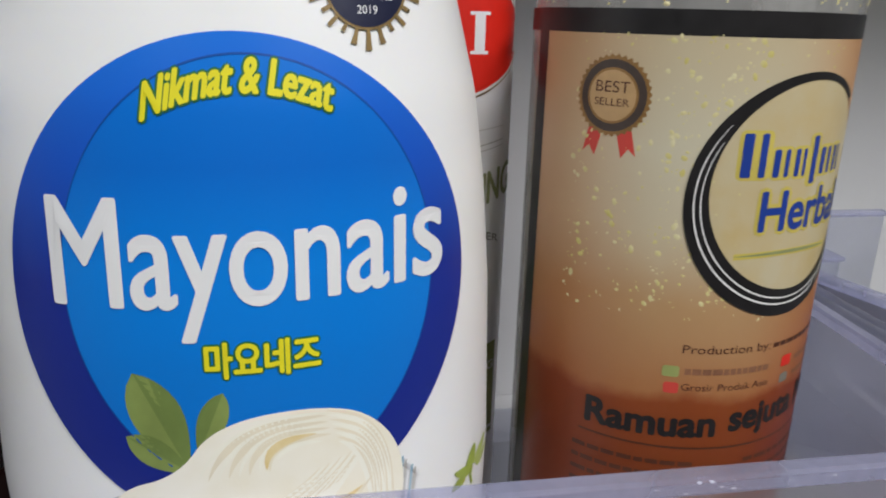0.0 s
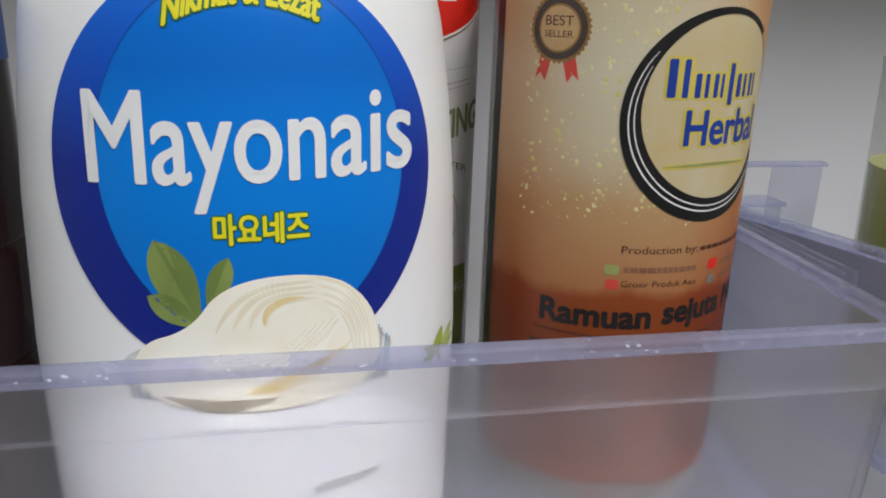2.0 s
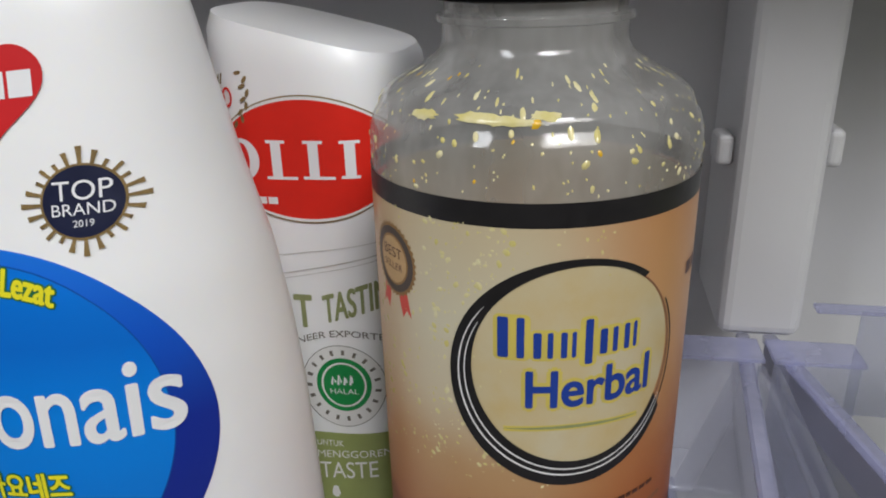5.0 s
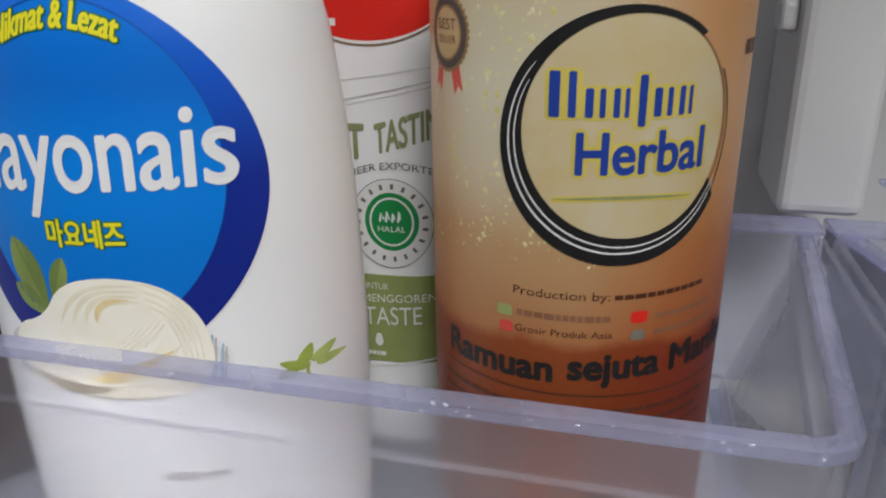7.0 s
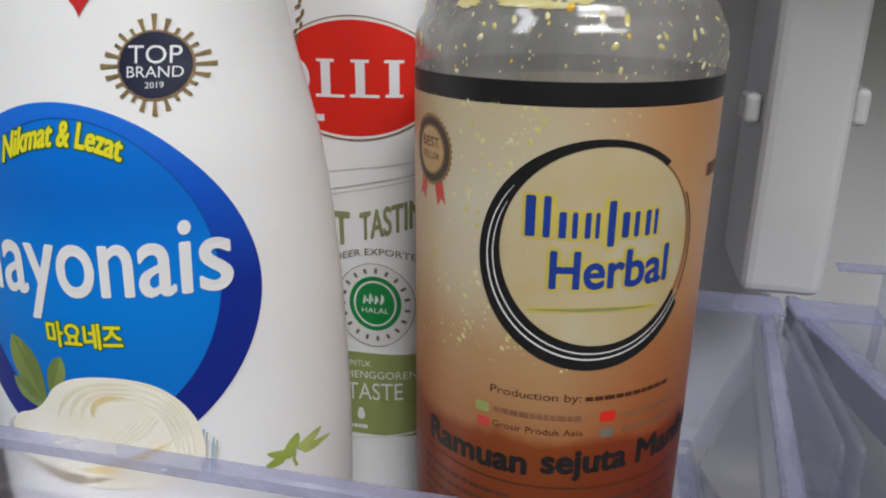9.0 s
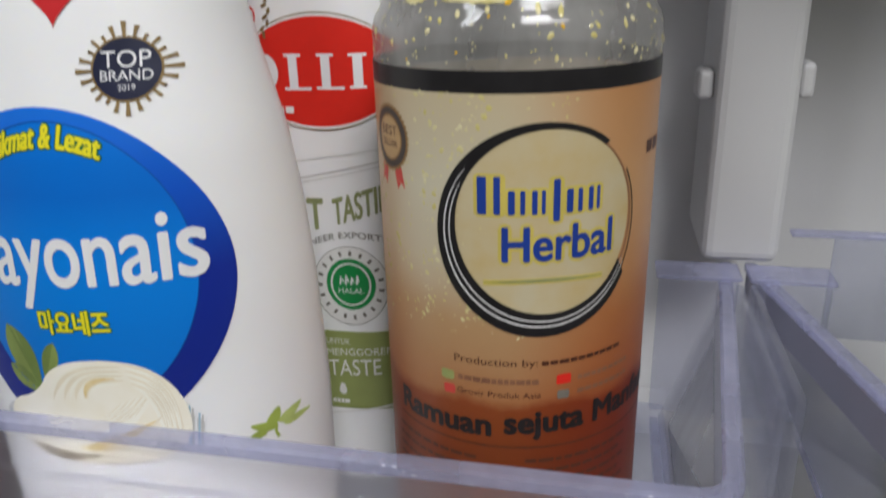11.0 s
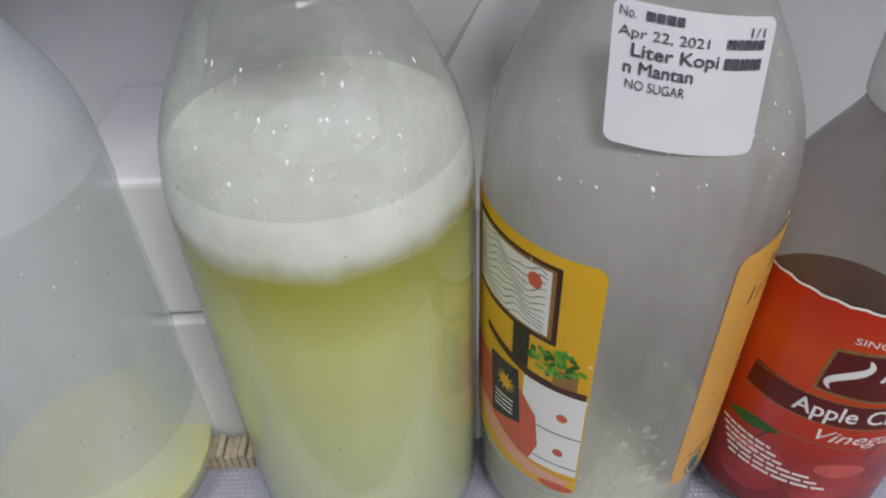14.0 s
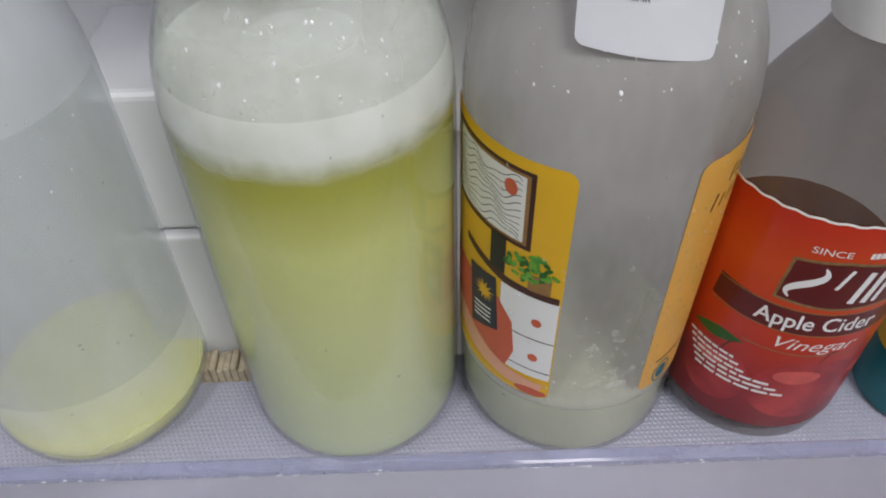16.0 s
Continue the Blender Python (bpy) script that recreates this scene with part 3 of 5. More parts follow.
def door_bin(label, x0, x1, y0, y1, z0, z1, lift, flare, ledge, floor_dots=False, group="clear door bins"):
    b = thing("door_bin", ((x0 + x1) / 2, (y0 + y1) / 2, z0), label, "door bin", group)
    t = 0.0022

    def wall(name, levels, material, lab=""):
        vs, fs, k = [], [], 0
        rows = []
        for (i, o, z, lf, fl) in levels:
            loop = bin_loop(x0 + i, x1 - i, y0 + i, y1, z, 0.009 - min(i, 0.006), lf, fl)
            rows.append(loop)
        k = len(rows[0])
        for r in rows:
            vs += r
        m = len(rows)
        for a in range(m):
            c = (a + 1) % m
            for i in range(k - 1):
                fs.append((a * k + i, c * k + i, c * k + i + 1, a * k + i + 1))
        return place(name, vs, fs, material, b, lab, smooth=False, shadow=False)

    zl = z1 - ledge
    wall("front_wall", [(0.0025, 0, z0 + 0.004, 0, 0), (0.0006, 0, zl, lift * 0.8, flare), (0.0006 + t, 0, zl, lift * 0.8, flare), (0.0025 + t, 0, z0 + 0.004, 0, 0)], BIN)
    wall("upper_band", [(0.0, 0, zl + 0.0004, lift * 0.8, flare), (-0.0002, 0, z1 - 0.0035, lift, flare), (t + 0.0002, 0, z1 - 0.0035, lift, flare), (t + 0.0012, 0, zl + 0.0004, lift * 0.8, flare)], BIN)
    wall("rim", [(-0.0010, 0, z1 - 0.0034, lift, flare), (-0.0012, 0, z1 - 0.0006, lift, flare), (-0.0004, 0, z1, lift, flare), (t + 0.0004, 0, z1, lift, flare), (t + 0.0012, 0, z1 - 0.0008, lift, flare), (t + 0.001, 0, z1 - 0.0034, lift, flare)], RIM, "lilac-tinted thick rim")
    wall("foot_rim", [(0.0012, 0, z0 + 0.0036, 0, 0), (0.0008, 0, z0 + 0.001, 0, 0), (0.0016, 0, z0, 0, 0), (0.008, 0, z0, 0, 0), (0.008, 0, z0 + 0.0036, 0, 0)], RIM, "lilac-tinted foot edge")
    fl = block("bin_floor", (x0 + 0.003, y0 + 0.003, z0 + 0.004), (x1 - 0.003, y1, z0 + 0.0105), BINFLOOR if floor_dots else BIN_SIDE, b, 0.001)
    return b


left_bin = door_bin("clear lilac-tinted plastic fridge door bin holding sauces", -0.235, 0.1412, 0.101, 0.247, 0.850, 0.929, -0.005, 0.016, 0.0165)
right_bin = door_bin("clear plastic fridge door bin with a green drink", 0.188, 0.415, 0.101, 0.247, 0.850, 0.929, -0.005, 0.024, 0.0165)
low_bin = door_bin("wide clear plastic fridge door bin holding tall bottles", -0.235, 0.415, 0.090, 0.187, 0.552, 0.6435, 0.0, 0.0, 0.018, True)


right_bin.children[-1].data.materials[0] = BINFLOOR
left_bin.children[-1].visible_shadow = False
top_bin = door_bin("frosted plastic fridge door bin above the sauces", -0.235, 0.415, 0.101, 0.247, 1.148, 1.225, 0.0, 0.0, 0.0165)
for o in top_bin.children:
    o.visible_shadow = True
    o.data.materials[0] = TRAYP


def bin_hooks():
    """The hooked back corners by which the two upper bins hang on the post."""
    for parent, x0, x1 in ((left_bin, 0.131, 0.158), (right_bin, 0.1625, 0.1885)):
        block("hook_box", (x0, 0.2255, 0.870), (x1, 0.2285, 0.9245), BIN_SIDE, parent, 0.001, shadow=False)
        block("hook_edge", (x0 - 0.001, 0.2245, 0.9246), (x1 + 0.001, 0.2392, 0.9262), RIM, parent, 0.0005, shadow=False)
        xe = x1 if parent is left_bin else x0
        block("hook_side", (xe - 0.0012, 0.150, 0.866), (xe + 0.0012, 0.2252, 0.924), BIN_SIDE, parent, 0.0008, shadow=False)
    block("hook_plate", (0.1895, 0.236, 0.900), (0.212, 0.239, 0.9385), BIN_SIDE, right_bin, 0.001, shadow=False)
    block("hook_edge", (0.175, 0.2345, 0.9387), (0.213, 0.240, 0.9403), RIM, right_bin, 0.0005, shadow=False)


bin_hooks()


def floor_dots():
    """Raised dots moulded into the floor of the wide bin."""
    vs, fs = [], []
    s, r, z = 0.0021, 0.00062, 0.5625
    for i in range(int(0.40 / s)):
        for j in range(int(0.088 / s)):
            x, y = -0.085 + i * s + (s / 2 if j % 2 else 0), 0.0945 + j * s
            b = len(vs)
            vs += [(x - r, y - r, z), (x + r, y - r, z), (x + r, y + r, z), (x - r, y + r, z), (x, y, z + 0.00045)]
            fs += [(b, b + 1, b + 4), (b + 1, b + 2, b + 4), (b + 2, b + 3, b + 4), (b + 3, b, b + 4)]
    place("floor_texture", vs, fs, BINFLOOR, low_bin, "rows of small raised dots", smooth=False, kind="stuff")


floor_dots()


def edge_glints():
    """White specks along the thick edges, put in for their glints."""
    flat = lambda y, top: (lambda u, v, h: (u, v - h if not top else v, h + top) if top else (u, y - h, v))
    for parent, y, z, x, n, sd in ((left_bin, 0.1005, 0.9268, (-0.08, 0.135), 34, 3), (left_bin, 0.1015, 0.8515, (-0.08, 0.138), 60, 4), (low_bin, 0.0890, 0.6405, (-0.06, 0.30), 90, 5)):
        drops("edge_wear", flat(y, 0), x, (z - 0.0012, z + 0.0012), n * 2, (0.00008, 0.00034), GLINT, parent, sd, "tiny white specks standing for glints", long=2.2)


edge_glints()
# the wide bin sags a little towards its far end
for o in low_bin.children:
    for v in o.data.vertices:
        v.co.z -= 0.016 * (v.co.x + 0.06) * min(1.0, max(0.0, (v.co.z - 0.575) / 0.05))

strip = thing("foam_strip", (0.012, 0.18, 0.5625), "beige ribbed foam strip at the foot of the rib", "strip")
for i in range(16):
    x = -0.013 + i * 0.00315
    block("rib_fold", (x, 0.1755, 0.5626), (x + 0.0029, 0.1865, 0.5725 + 0.0012 * math.sin(i * 2.1)), BEIGE, strip, 0.0008)


# ---- mayonnaise ----
MAYO = [(0.0459, 0.8608), (0.0484, 0.8680), (0.0496, 0.9200), (0.0484, 0.9550), (0.0468, 0.9750), (0.0444, 0.9930), (0.0394, 1.0130), (0.0328, 1.0440), (0.0266, 1.0600), (0.0200, 1.0720), (0.0140, 1.0800)]


def oval_map(cx, cy, prof, ratio, power):
    def f(x, z, h):
        a = interp(prof, z)
        d = min(0.995, abs(x - cx) / a)
        return (x, cy - ratio * a * (1 - d ** power) ** (1 / power) - h * PRINT - 0.00025, z)
    return f


def oval_body(name, cx, cy, prof, ratio, power, material, parent, n=96, back=None):
    prof = [(interp(prof, z), z) for z in np.linspace(prof[0][1], prof[-1][1], 70)]
    vs, fs = [], []
    for a, z in prof:
        for i in range(n):
            c, s = math.cos(2 * math.pi * i / n), math.sin(2 * math.pi * i / n)
            vs.append((cx + a * math.copysign(abs(c) ** (2 / power), c), cy + (ratio if s < 0 else back or ratio) * a * math.copysign(abs(s) ** (2 / power), s), z))
    for k in range(len(prof) - 1):
        fs += [(k * n + i, k * n + (i + 1) % n, (k + 1) * n + (i + 1) % n, (k + 1) * n + i) for i in range(n)]
    fs += [tuple(reversed(range(n))), tuple((len(prof) - 1) * n + i for i in range(n))]
    return place(name, vs, fs, material, parent)


def mayonnaise():
    b = thing("mayonnaise_bottle", (-0.0128, 0.1435, 0.8605), "white squeeze bottle of mayonnaise with a round blue label", "bottle")
    oval_body("body", -0.0128, 0.1435, MAYO, 0.797, 2.0, WHITE_BOTTLE, b, back=0.5)
    lathe("cap", (-0.0128, 0.1435), rounded([(0.013, 1.0795), (0.019, 1.080), (0.019, 1.096), (0.012, 1.10), (0.006, 1.112), (0.0, 1.113)], 2), REDH, b, "red squeeze cap")
    M = oval_map(-0.0128, 0.1435, MAYO, 0.797, 2.0)
    lab = patch("label_ring", ellipse(-0.0106, 0.9634, 0.0368, 0.0400, 96), M, BLUE_RING, b, 0.0001, "printed navy and blue label ring", 10)
    band("label_line", ellipse(-0.0092, 0.9659, 0.0290, 0.0346, 96), ellipse(-0.0092, 0.9659, 0.0288, 0.0343, 96), M, BLUE_LINE, lab, 0.00055)
    patch("label_disc", ellipse(-0.0092, 0.9659, 0.0289, 0.0345, 96), M, BLUE_DISC, lab, 0.0003, "bright blue label disc", 10)
    lettering("Mayonais", -0.0396, 0.0216, 0.9625, 0.0164, M, WHITE_INK, lab, 0.0010, rise=0.0018, bold=0.012, label="white rounded lettering")
    for w, mt, h in ((0.075, GREEN_EDGE, 0.0008), (0.028, YELLOW_INK, 0.0011)):
        lettering("Nikmat & Lezat", -0.0240, 0.0035, 0.9907, 0.0049, M, mt, lab, h, rise=0.0012, arc=0.0036, bold=w, shear=0.25)
        lettering("마요네즈", -0.0170, 0.0005, 0.9518, 0.0044, M, mt, lab, h, rise=0.0003, bold=w)
    # printed bowl, cream swirl and leaves
    patch("bowl_print", ellipse(-0.0098, 0.9248, 0.0272, 0.0088, 48), M, BOWL, lab, 0.0004, "printed clear bowl")
    for k in range(9):
        u0 = 0.0128 + 0.0006 * k
        stroke("bowl_facet", line((u0, 0.9335 - 0.0008 * k), (u0 - 0.0010, 0.9190), 5), 0.0004, M, (PALE_BLUE, PALE_INK, WHITE_INK)[k % 3], lab, 0.00045)
        stroke("bowl_facet", line((-0.0365 + 0.0006 * k, 0.9255 + 0.0005 * k), (-0.0345 + 0.0005 * k, 0.9190), 5), 0.0004, M, (PALE_INK, WHITE_INK, PALE_BLUE)[k % 3], lab, 0.00045)
    leafs = (((-0.0284, 0.9520), (-0.0205, 0.9345), 0.0042, LEAF), ((-0.0147, 0.9488), (-0.0192, 0.9375), 0.0023, LEAF2), ((-0.0304, 0.9408), (-0.0200, 0.9345), 0.0026, LEAF))
    for i, ((au, az), (bu, bz), w, mt) in enumerate(leafs):
        L = math.hypot(bu - au, bz - az)
        nx, nz = -(bz - az) / L, (bu - au) / L
        out = []
        for sd in (1, -1):
            rng = range(0, 13) if sd > 0 else range(11, 0, -1)
            out += [(au + (bu - au) * k / 12 + sd * nx * w * math.sin(math.pi * (k / 12) ** 0.75), az + (bz - az) * k / 12 + sd * nz * w * math.sin(math.pi * (k / 12) ** 0.75)) for k in rng]
        patch("leaf_print", out, M, mt, lab, 0.0005 + i * 2e-5, rings=3)
        half = [(au + (bu - au) * k / 12, az + (bz - az) * k / 12) for k in range(13)] + out[11:0:-1]
        patch("leaf_shade", half, M, LEAF2 if mt is LEAF else LEAF, lab, 0.00051 + i * 2e-5, rings=2)
    mound = [(-0.0345, 0.9225), (-0.0340, 0.9280), (-0.0305, 0.9316), (-0.0255, 0.9332), (-0.0212, 0.9362), (-0.0180, 0.9410), (-0.0120, 0.9441), (-0.0030, 0.9450), (0.0050, 0.9436), (0.0098, 0.9402), (0.0132, 0.9352), (0.0148, 0.9290), (0.0146, 0.9225), (0.0090, 0.9172), (-0.0100, 0.9158), (-0.0280, 0.9172)]
    for _ in range(3):
        mound = [q for p, n in zip(mound, mound[1:] + mound[:1]) for q in ((0.75 * p[0] + 0.25 * n[0], 0.75 * p[1] + 0.25 * n[1]), (0.25 * p[0] + 0.75 * n[0], 0.25 * p[1] + 0.75 * n[1]))]
    patch("cream_print", mound, M, CREAM, lab, 0.00066, "printed swirl of pale cream", 6)

    def sweep(a, m, b, w, mt, h, n=24):
        """A soft crescent along a bent line from a by m to b."""
        pts = [tuple((1 - f) ** 2 * a[q] + 2 * f * (1 - f) * m[q] + f * f * b[q] for q in (0, 1)) for f in [k / n for k in range(n + 1)]]
        stroke("cream_fold", pts, [0.00006 + w * math.sin(math.pi * k / n) ** 0.8 for k in range(n + 1)], M, mt, lab, h)

    # folds that wind from the lower edge up round the eye of the swirl
    for i in range(10):
        f = i / 9
        sweep((-0.0300 + 0.0230 * f, 0.9262 - 0.0055 * f), (-0.0100 + 0.0105 * f, 0.9222 + 0.0030 * f), (0.0000 + 0.0080 * f, 0.9335 + 0.0028 * f), 0.0011 + 0.0006 * (i % 2), (CREAM2, CREAM3)[i % 2], 0.00070 + i * 4e-6)
    for i in range(8):
        f = i / 7
        sweep((-0.0195 + 0.0115 * f, 0.9330 + 0.0012 * f), (-0.0150 + 0.0060 * f, 0.9445 - 0.0040 * f), (0.0010 + 0.0010 * f, 0.9436 - 0.0042 * f), 0.0009 + 0.0005 * (i % 2), (CREAM3, CREAM2)[i % 2], 0.00075 + i * 4e-6)
    for i in range(8):
        f = i / 7
        sweep((0.0012 + 0.0020 * f, 0.9438 - 0.0060 * f), (0.0125 - 0.0030 * f, 0.9420 - 0.0070 * f), (0.0128 - 0.0040 * f, 0.9230 - 0.0020 * f), 0.0010 + 0.0006 * (i % 2), (CREAM2, CREAM3)[i % 2], 0.00080 + i * 4e-6)
    sweep((-0.0085, 0.9345), (-0.0090, 0.9400), (-0.0005, 0.9400), 0.0014, CREAM_DEEP, 0.00086)
    sweep((-0.0068, 0.9362), (-0.0052, 0.9392), (0.0005, 0.9384), 0.0009, CREAM3, 0.00088)
    sweep((-0.0130, 0.9205), (-0.0010, 0.9215), (0.0080, 0.9285), 0.0032, CREAM_DEEP, 0.00084)
    sweep((-0.0145, 0.9222), (-0.0040, 0.9240), (0.0050, 0.9312), 0.0018, CREAM3, 0.00087)
    sweep((-0.0060, 0.9210), (0.0035, 0.9225), (0.0092, 0.9300), 0.0010, CREAM2, 0.00089)
    sweep((-0.0290, 0.9200), (-0.0180, 0.9160), (-0.0060, 0.9190), 0.0026, BROWN_SHADE, 0.00084)
    for i, (u, z, r, L) in enumerate(((0.0300, 0.9215, 72, 0.0026), (0.0326, 0.9208, 48, 0.0024), (0.0280, 0.9198, 148, 0.0027), (0.0334, 0.9186, 8, 0.0020), (0.0268, 0.9180, 195, 0.0018))):
        c, q = math.cos(radians(r)), math.sin(radians(r))
        out = [(L * math.cos(a), 0.0011 * math.sin(a) * (1 - 0.4 * math.cos(a))) for a in [2 * math.pi * k / 20 for k in range(20)]]
        patch("sprig_print", [(u + x * c - y * q, z + x * q + y * c) for x, y in out], M, SPRIG if i % 2 else SPRIG2, lab, 0.0003 + i * 1e-5, rings=2)
    stroke("sprig_print", [(0.0303, 0.9192), (0.0300, 0.9172), (0.0304, 0.9150)], 0.0005, M, SPRIG2, lab, 0.0003)
    # award seal
    cu, cz = 0.0090, 1.0106
    for i in range(24):
        a = radians(i * 15 + 1)
        far = 0.0098 if i % 6 == 0 else (0.0091 if i % 6 in (1, 5) else (0.0086 if i % 2 else 0.0077))
        stroke("seal_ray", [(cu + r * math.cos(a), cz + r * math.sin(a)) for r in (0.0060, 0.0080, far)], [0.0005, 0.0007, 0.0010 if i % 6 in (0, 1, 5) else 0.0006], M, GOLD, b, 0.0003)
    patch("seal_ring", ellipse(cu, cz, 0.0066, 0.0068, 40), M, GOLD, b, 0.00036)
    seal = patch("award_seal", ellipse(cu, cz, 0.0062, 0.0064, 40), M, NAVY, b, 0.0005, "navy round award seal with gold rays")
    lettering("TOP", cu - 0.0045, cu + 0.0045, cz + 0.0004, 0.0034, M, WHITE_INK, seal, 0.0007)
    lettering("BRAND", cu - 0.0048, cu + 0.0048, cz - 0.0023, 0.0021, M, WHITE_INK, seal, 0.0007)
    lettering("2019", cu - 0.0016, cu + 0.0016, cz - 0.0044, 0.0012, M, WHITE_INK, seal, 0.0007)
    # heart mark with plain bars in place of its name
    heart = []
    for i in range(60):
        a = 2 * math.pi * i / 60
        heart.append((-0.0047 + 0.0094 * math.sin(a) ** 3, 1.0305 + 0.00065 * (13 * math.cos(a) - 5 * math.cos(2 * a) - 2 * math.cos(3 * a) - math.cos(4 * a))))
    hp = patch("heart_print", heart, M, REDH, b, 0.0003, "plain red heart mark", 4, centre=(-0.0047, 1.030))
    bars(-0.0122, 0.0030, 1.0285, 0.0045, M, WHITE_INK, hp, 0.0006, 4, 5, rise=0.001)
    bars(-0.0330, -0.0195, 1.0270, 0.0038, M, REDH, b, 0.0004, 4, 6, rise=0.001)
    # small print low on the front
    lettering("300g", -0.0001, 0.0137, 0.8755, 0.0042, M, PALE_INK, b, 0.0004)
    bars(0.0006, 0.0140, 0.8945, 0.0022, M, PALE_INK, b, 0.0004, 5, 7)
    for i in range(3):
        bars(-0.0122, 0.0250 - 0.004 * i, 0.8690 - i * 0.0021, 0.0010, M, PALE_INK, b, 0.0004, 12, 8 + i)
    patch("blue_mark", ellipse(-0.0165, 0.8795, 0.0040, 0.0046, 30), M, PALE_BLUE, b, 0.0004)
    return b


mayonnaise()


# ---- olive oil ----
OIL = [(0.0255, 0.8607), (0.0272, 0.868), (0.0275, 0.99), (0.0272, 1.012), (0.0270, 1.0200), (0.0264, 1.0250), (0.0250, 1.0272)]


def olive_oil():
    b = thing("olive_oil_bottle", (0.0255, 0.205, 0.8605), "white flat-sided bottle of olive oil with a red oval label", "bottle")
    body = oval_body("body", 0.0255, 0.205, OIL, 1.02, 3.4, WHITE_BOTTLE, b)
    for v in body.data.vertices:
        # the top slopes down to one side
        v.co.z += 0.24 * (0.050 - v.co.x) * min(1.0, max(0.0, (v.co.z - 1.019) / 0.007))
    M = oval_map(0.0255, 0.205, OIL, 1.02, 3.4)
    band("oval_edge", ellipse(0.0285, 1.0022, 0.0245, 0.0168, 64), ellipse(0.0285, 1.0022, 0.0243, 0.0164, 64), M, GOLD, b, 0.0004)
    band("oval_inner", ellipse(0.0285, 1.0022, 0.0243, 0.0164, 64), ellipse(0.0285, 1.0022, 0.0240, 0.0156, 64), M, LABELW, b, 0.0004)
    oval = patch("red_oval", ellipse(0.0285, 1.0022, 0.0240, 0.0156, 64), M, RED, b, 0.0004, "bright red oval mark", 6)
    band("mark_ring", ellipse(0.0110, 1.0022, 0.0050, 0.0055, 32), ellipse(0.0110, 1.0022, 0.0022, 0.0043, 32), M, WHITE_INK, oval, 0.0006)
    for i, (u0, u1) in enumerate(((0.0178, 0.0262), (0.0278, 0.0362), (0.0378, 0.0425))):
        z0, z1, um = 0.9972 + 0.0002 * i, 1.0074, u0 + (0.0030 if i < 2 else 0.0024)
        stroke("mark_bar", line((um, z0), (um, z1)), 0.0027, M, WHITE_INK, oval, 0.0006)
        stroke("mark_bar", line((u0, z0 + 0.0004), (u1, z0 + 0.0004)), 0.0008, M, WHITE_INK, oval, 0.00062)
        stroke("mark_bar", line((um - 0.0026, z1 - 0.0003), (um + 0.0026, z1 - 0.0003)), 0.0008, M, WHITE_INK, oval, 0.00062)
    bars(0.0110, 0.0200, 0.9905, 0.0019, M, LABELW, b, 0.0006, 3, 3)
    patch("crest_print", ellipse(0.0048, 1.0172, 0.0030, 0.0034, 24), M, RED, b, 0.0006, "small red jug crest")
    patch("crest_print", round_rect(0.0026, 0.0070, 1.0122, 1.0132, 0.0004), M, RED, b, 0.0006, rings=2)
    stroke("crest_print", line((0.0048, 1.0130), (0.0048, 1.0145), 2), 0.0014, M, RED, b, 0.00058)
    for sd in (-1, 1):
        band("crest_handle", ellipse(0.0048 + sd * 0.0036, 1.0180, 0.0016, 0.0026, 20), ellipse(0.0048 + sd * 0.0036, 1.0180, 0.0010, 0.0019, 20), M, RED, b, 0.00055)
        for i in range(9):
            f = i / 8
            cu2, cz2 = 0.0048 + sd * (0.0062 + 0.0030 * math.sin(math.pi * f * 0.8)), 1.0112 + 0.0130 * f
            patch("crest_leaf", ellipse(cu2 + 0.0006 * (i % 2 * 2 - 1), cz2, 0.0011, 0.0005, 10), M, GOLD, b, 0.00062, rings=2, turn=sd * (60 - 50 * f) + 40 * (i % 2))
    for i in range(5):
        stroke("crest_crown", line((0.0030 + i * 0.0009, 1.0212), (0.0026 + i * 0.0011, 1.0240), 3), 0.0006, M, GOLD, b, 0.0006)
    for z, rise, w in ((0.9760, 0.004, 0.00018), (0.9705, 0.006, 0.0003), (0.9690, 0.006, 0.00018)):
        stroke("label_rule", line((0.0185, z), (0.0480, z + rise), 12), w, M, PALE_INK, b, 0.0003)
    lettering("T", 0.0214, 0.0262, 0.9546, 0.0096, M, OLIVE, b, 0.0004, bold=0.02)
    lettering("TASTING", 0.0296, 0.0515, 0.9560, 0.0082, M, OLIVE, b, 0.0004, rise=0.0062, bold=0.015, label="olive-green capitals")
    lettering("NEER EXPORTER", 0.0210, 0.0480, 0.9488, 0.0020, M, GREY_INK, b, 0.0004, arc=0.0030)
    band("seal_edge", ellipse(0.0332, 0.9355, 0.0122, 0.0136, 48), ellipse(0.0332, 0.9355, 0.0120, 0.0134, 48), M, GREY_INK, b, 0.0003)
    patch("seal_paper", ellipse(0.0332, 0.9355, 0.0120, 0.0134, 48), M, LABELW, b, 0.00034, "white round seal")
    gs = patch("green_seal", ellipse(0.0334, 0.9362, 0.0080, 0.0088, 48), M, HGREEN, b, 0.0005, "green round seal")
    band("seal_ring", ellipse(0.0334, 0.9362, 0.0066, 0.0074, 48), ellipse(0.0334, 0.9362, 0.0060, 0.0068, 48), M, LABELW, b, 0.0006)
    lettering("HALAL", 0.0293, 0.0376, 0.9332, 0.0017, M, WHITE_INK, gs, 0.0007)
    for i in range(4):
        stroke("seal_mark", [(0.0300 + 0.0018 * i, 0.9362), (0.0304 + 0.0018 * i, 0.9388 + 0.0006 * (i % 2)), (0.0312 + 0.0016 * i, 0.9370)], 0.0007, M, WHITE_INK, b, 0.0007)
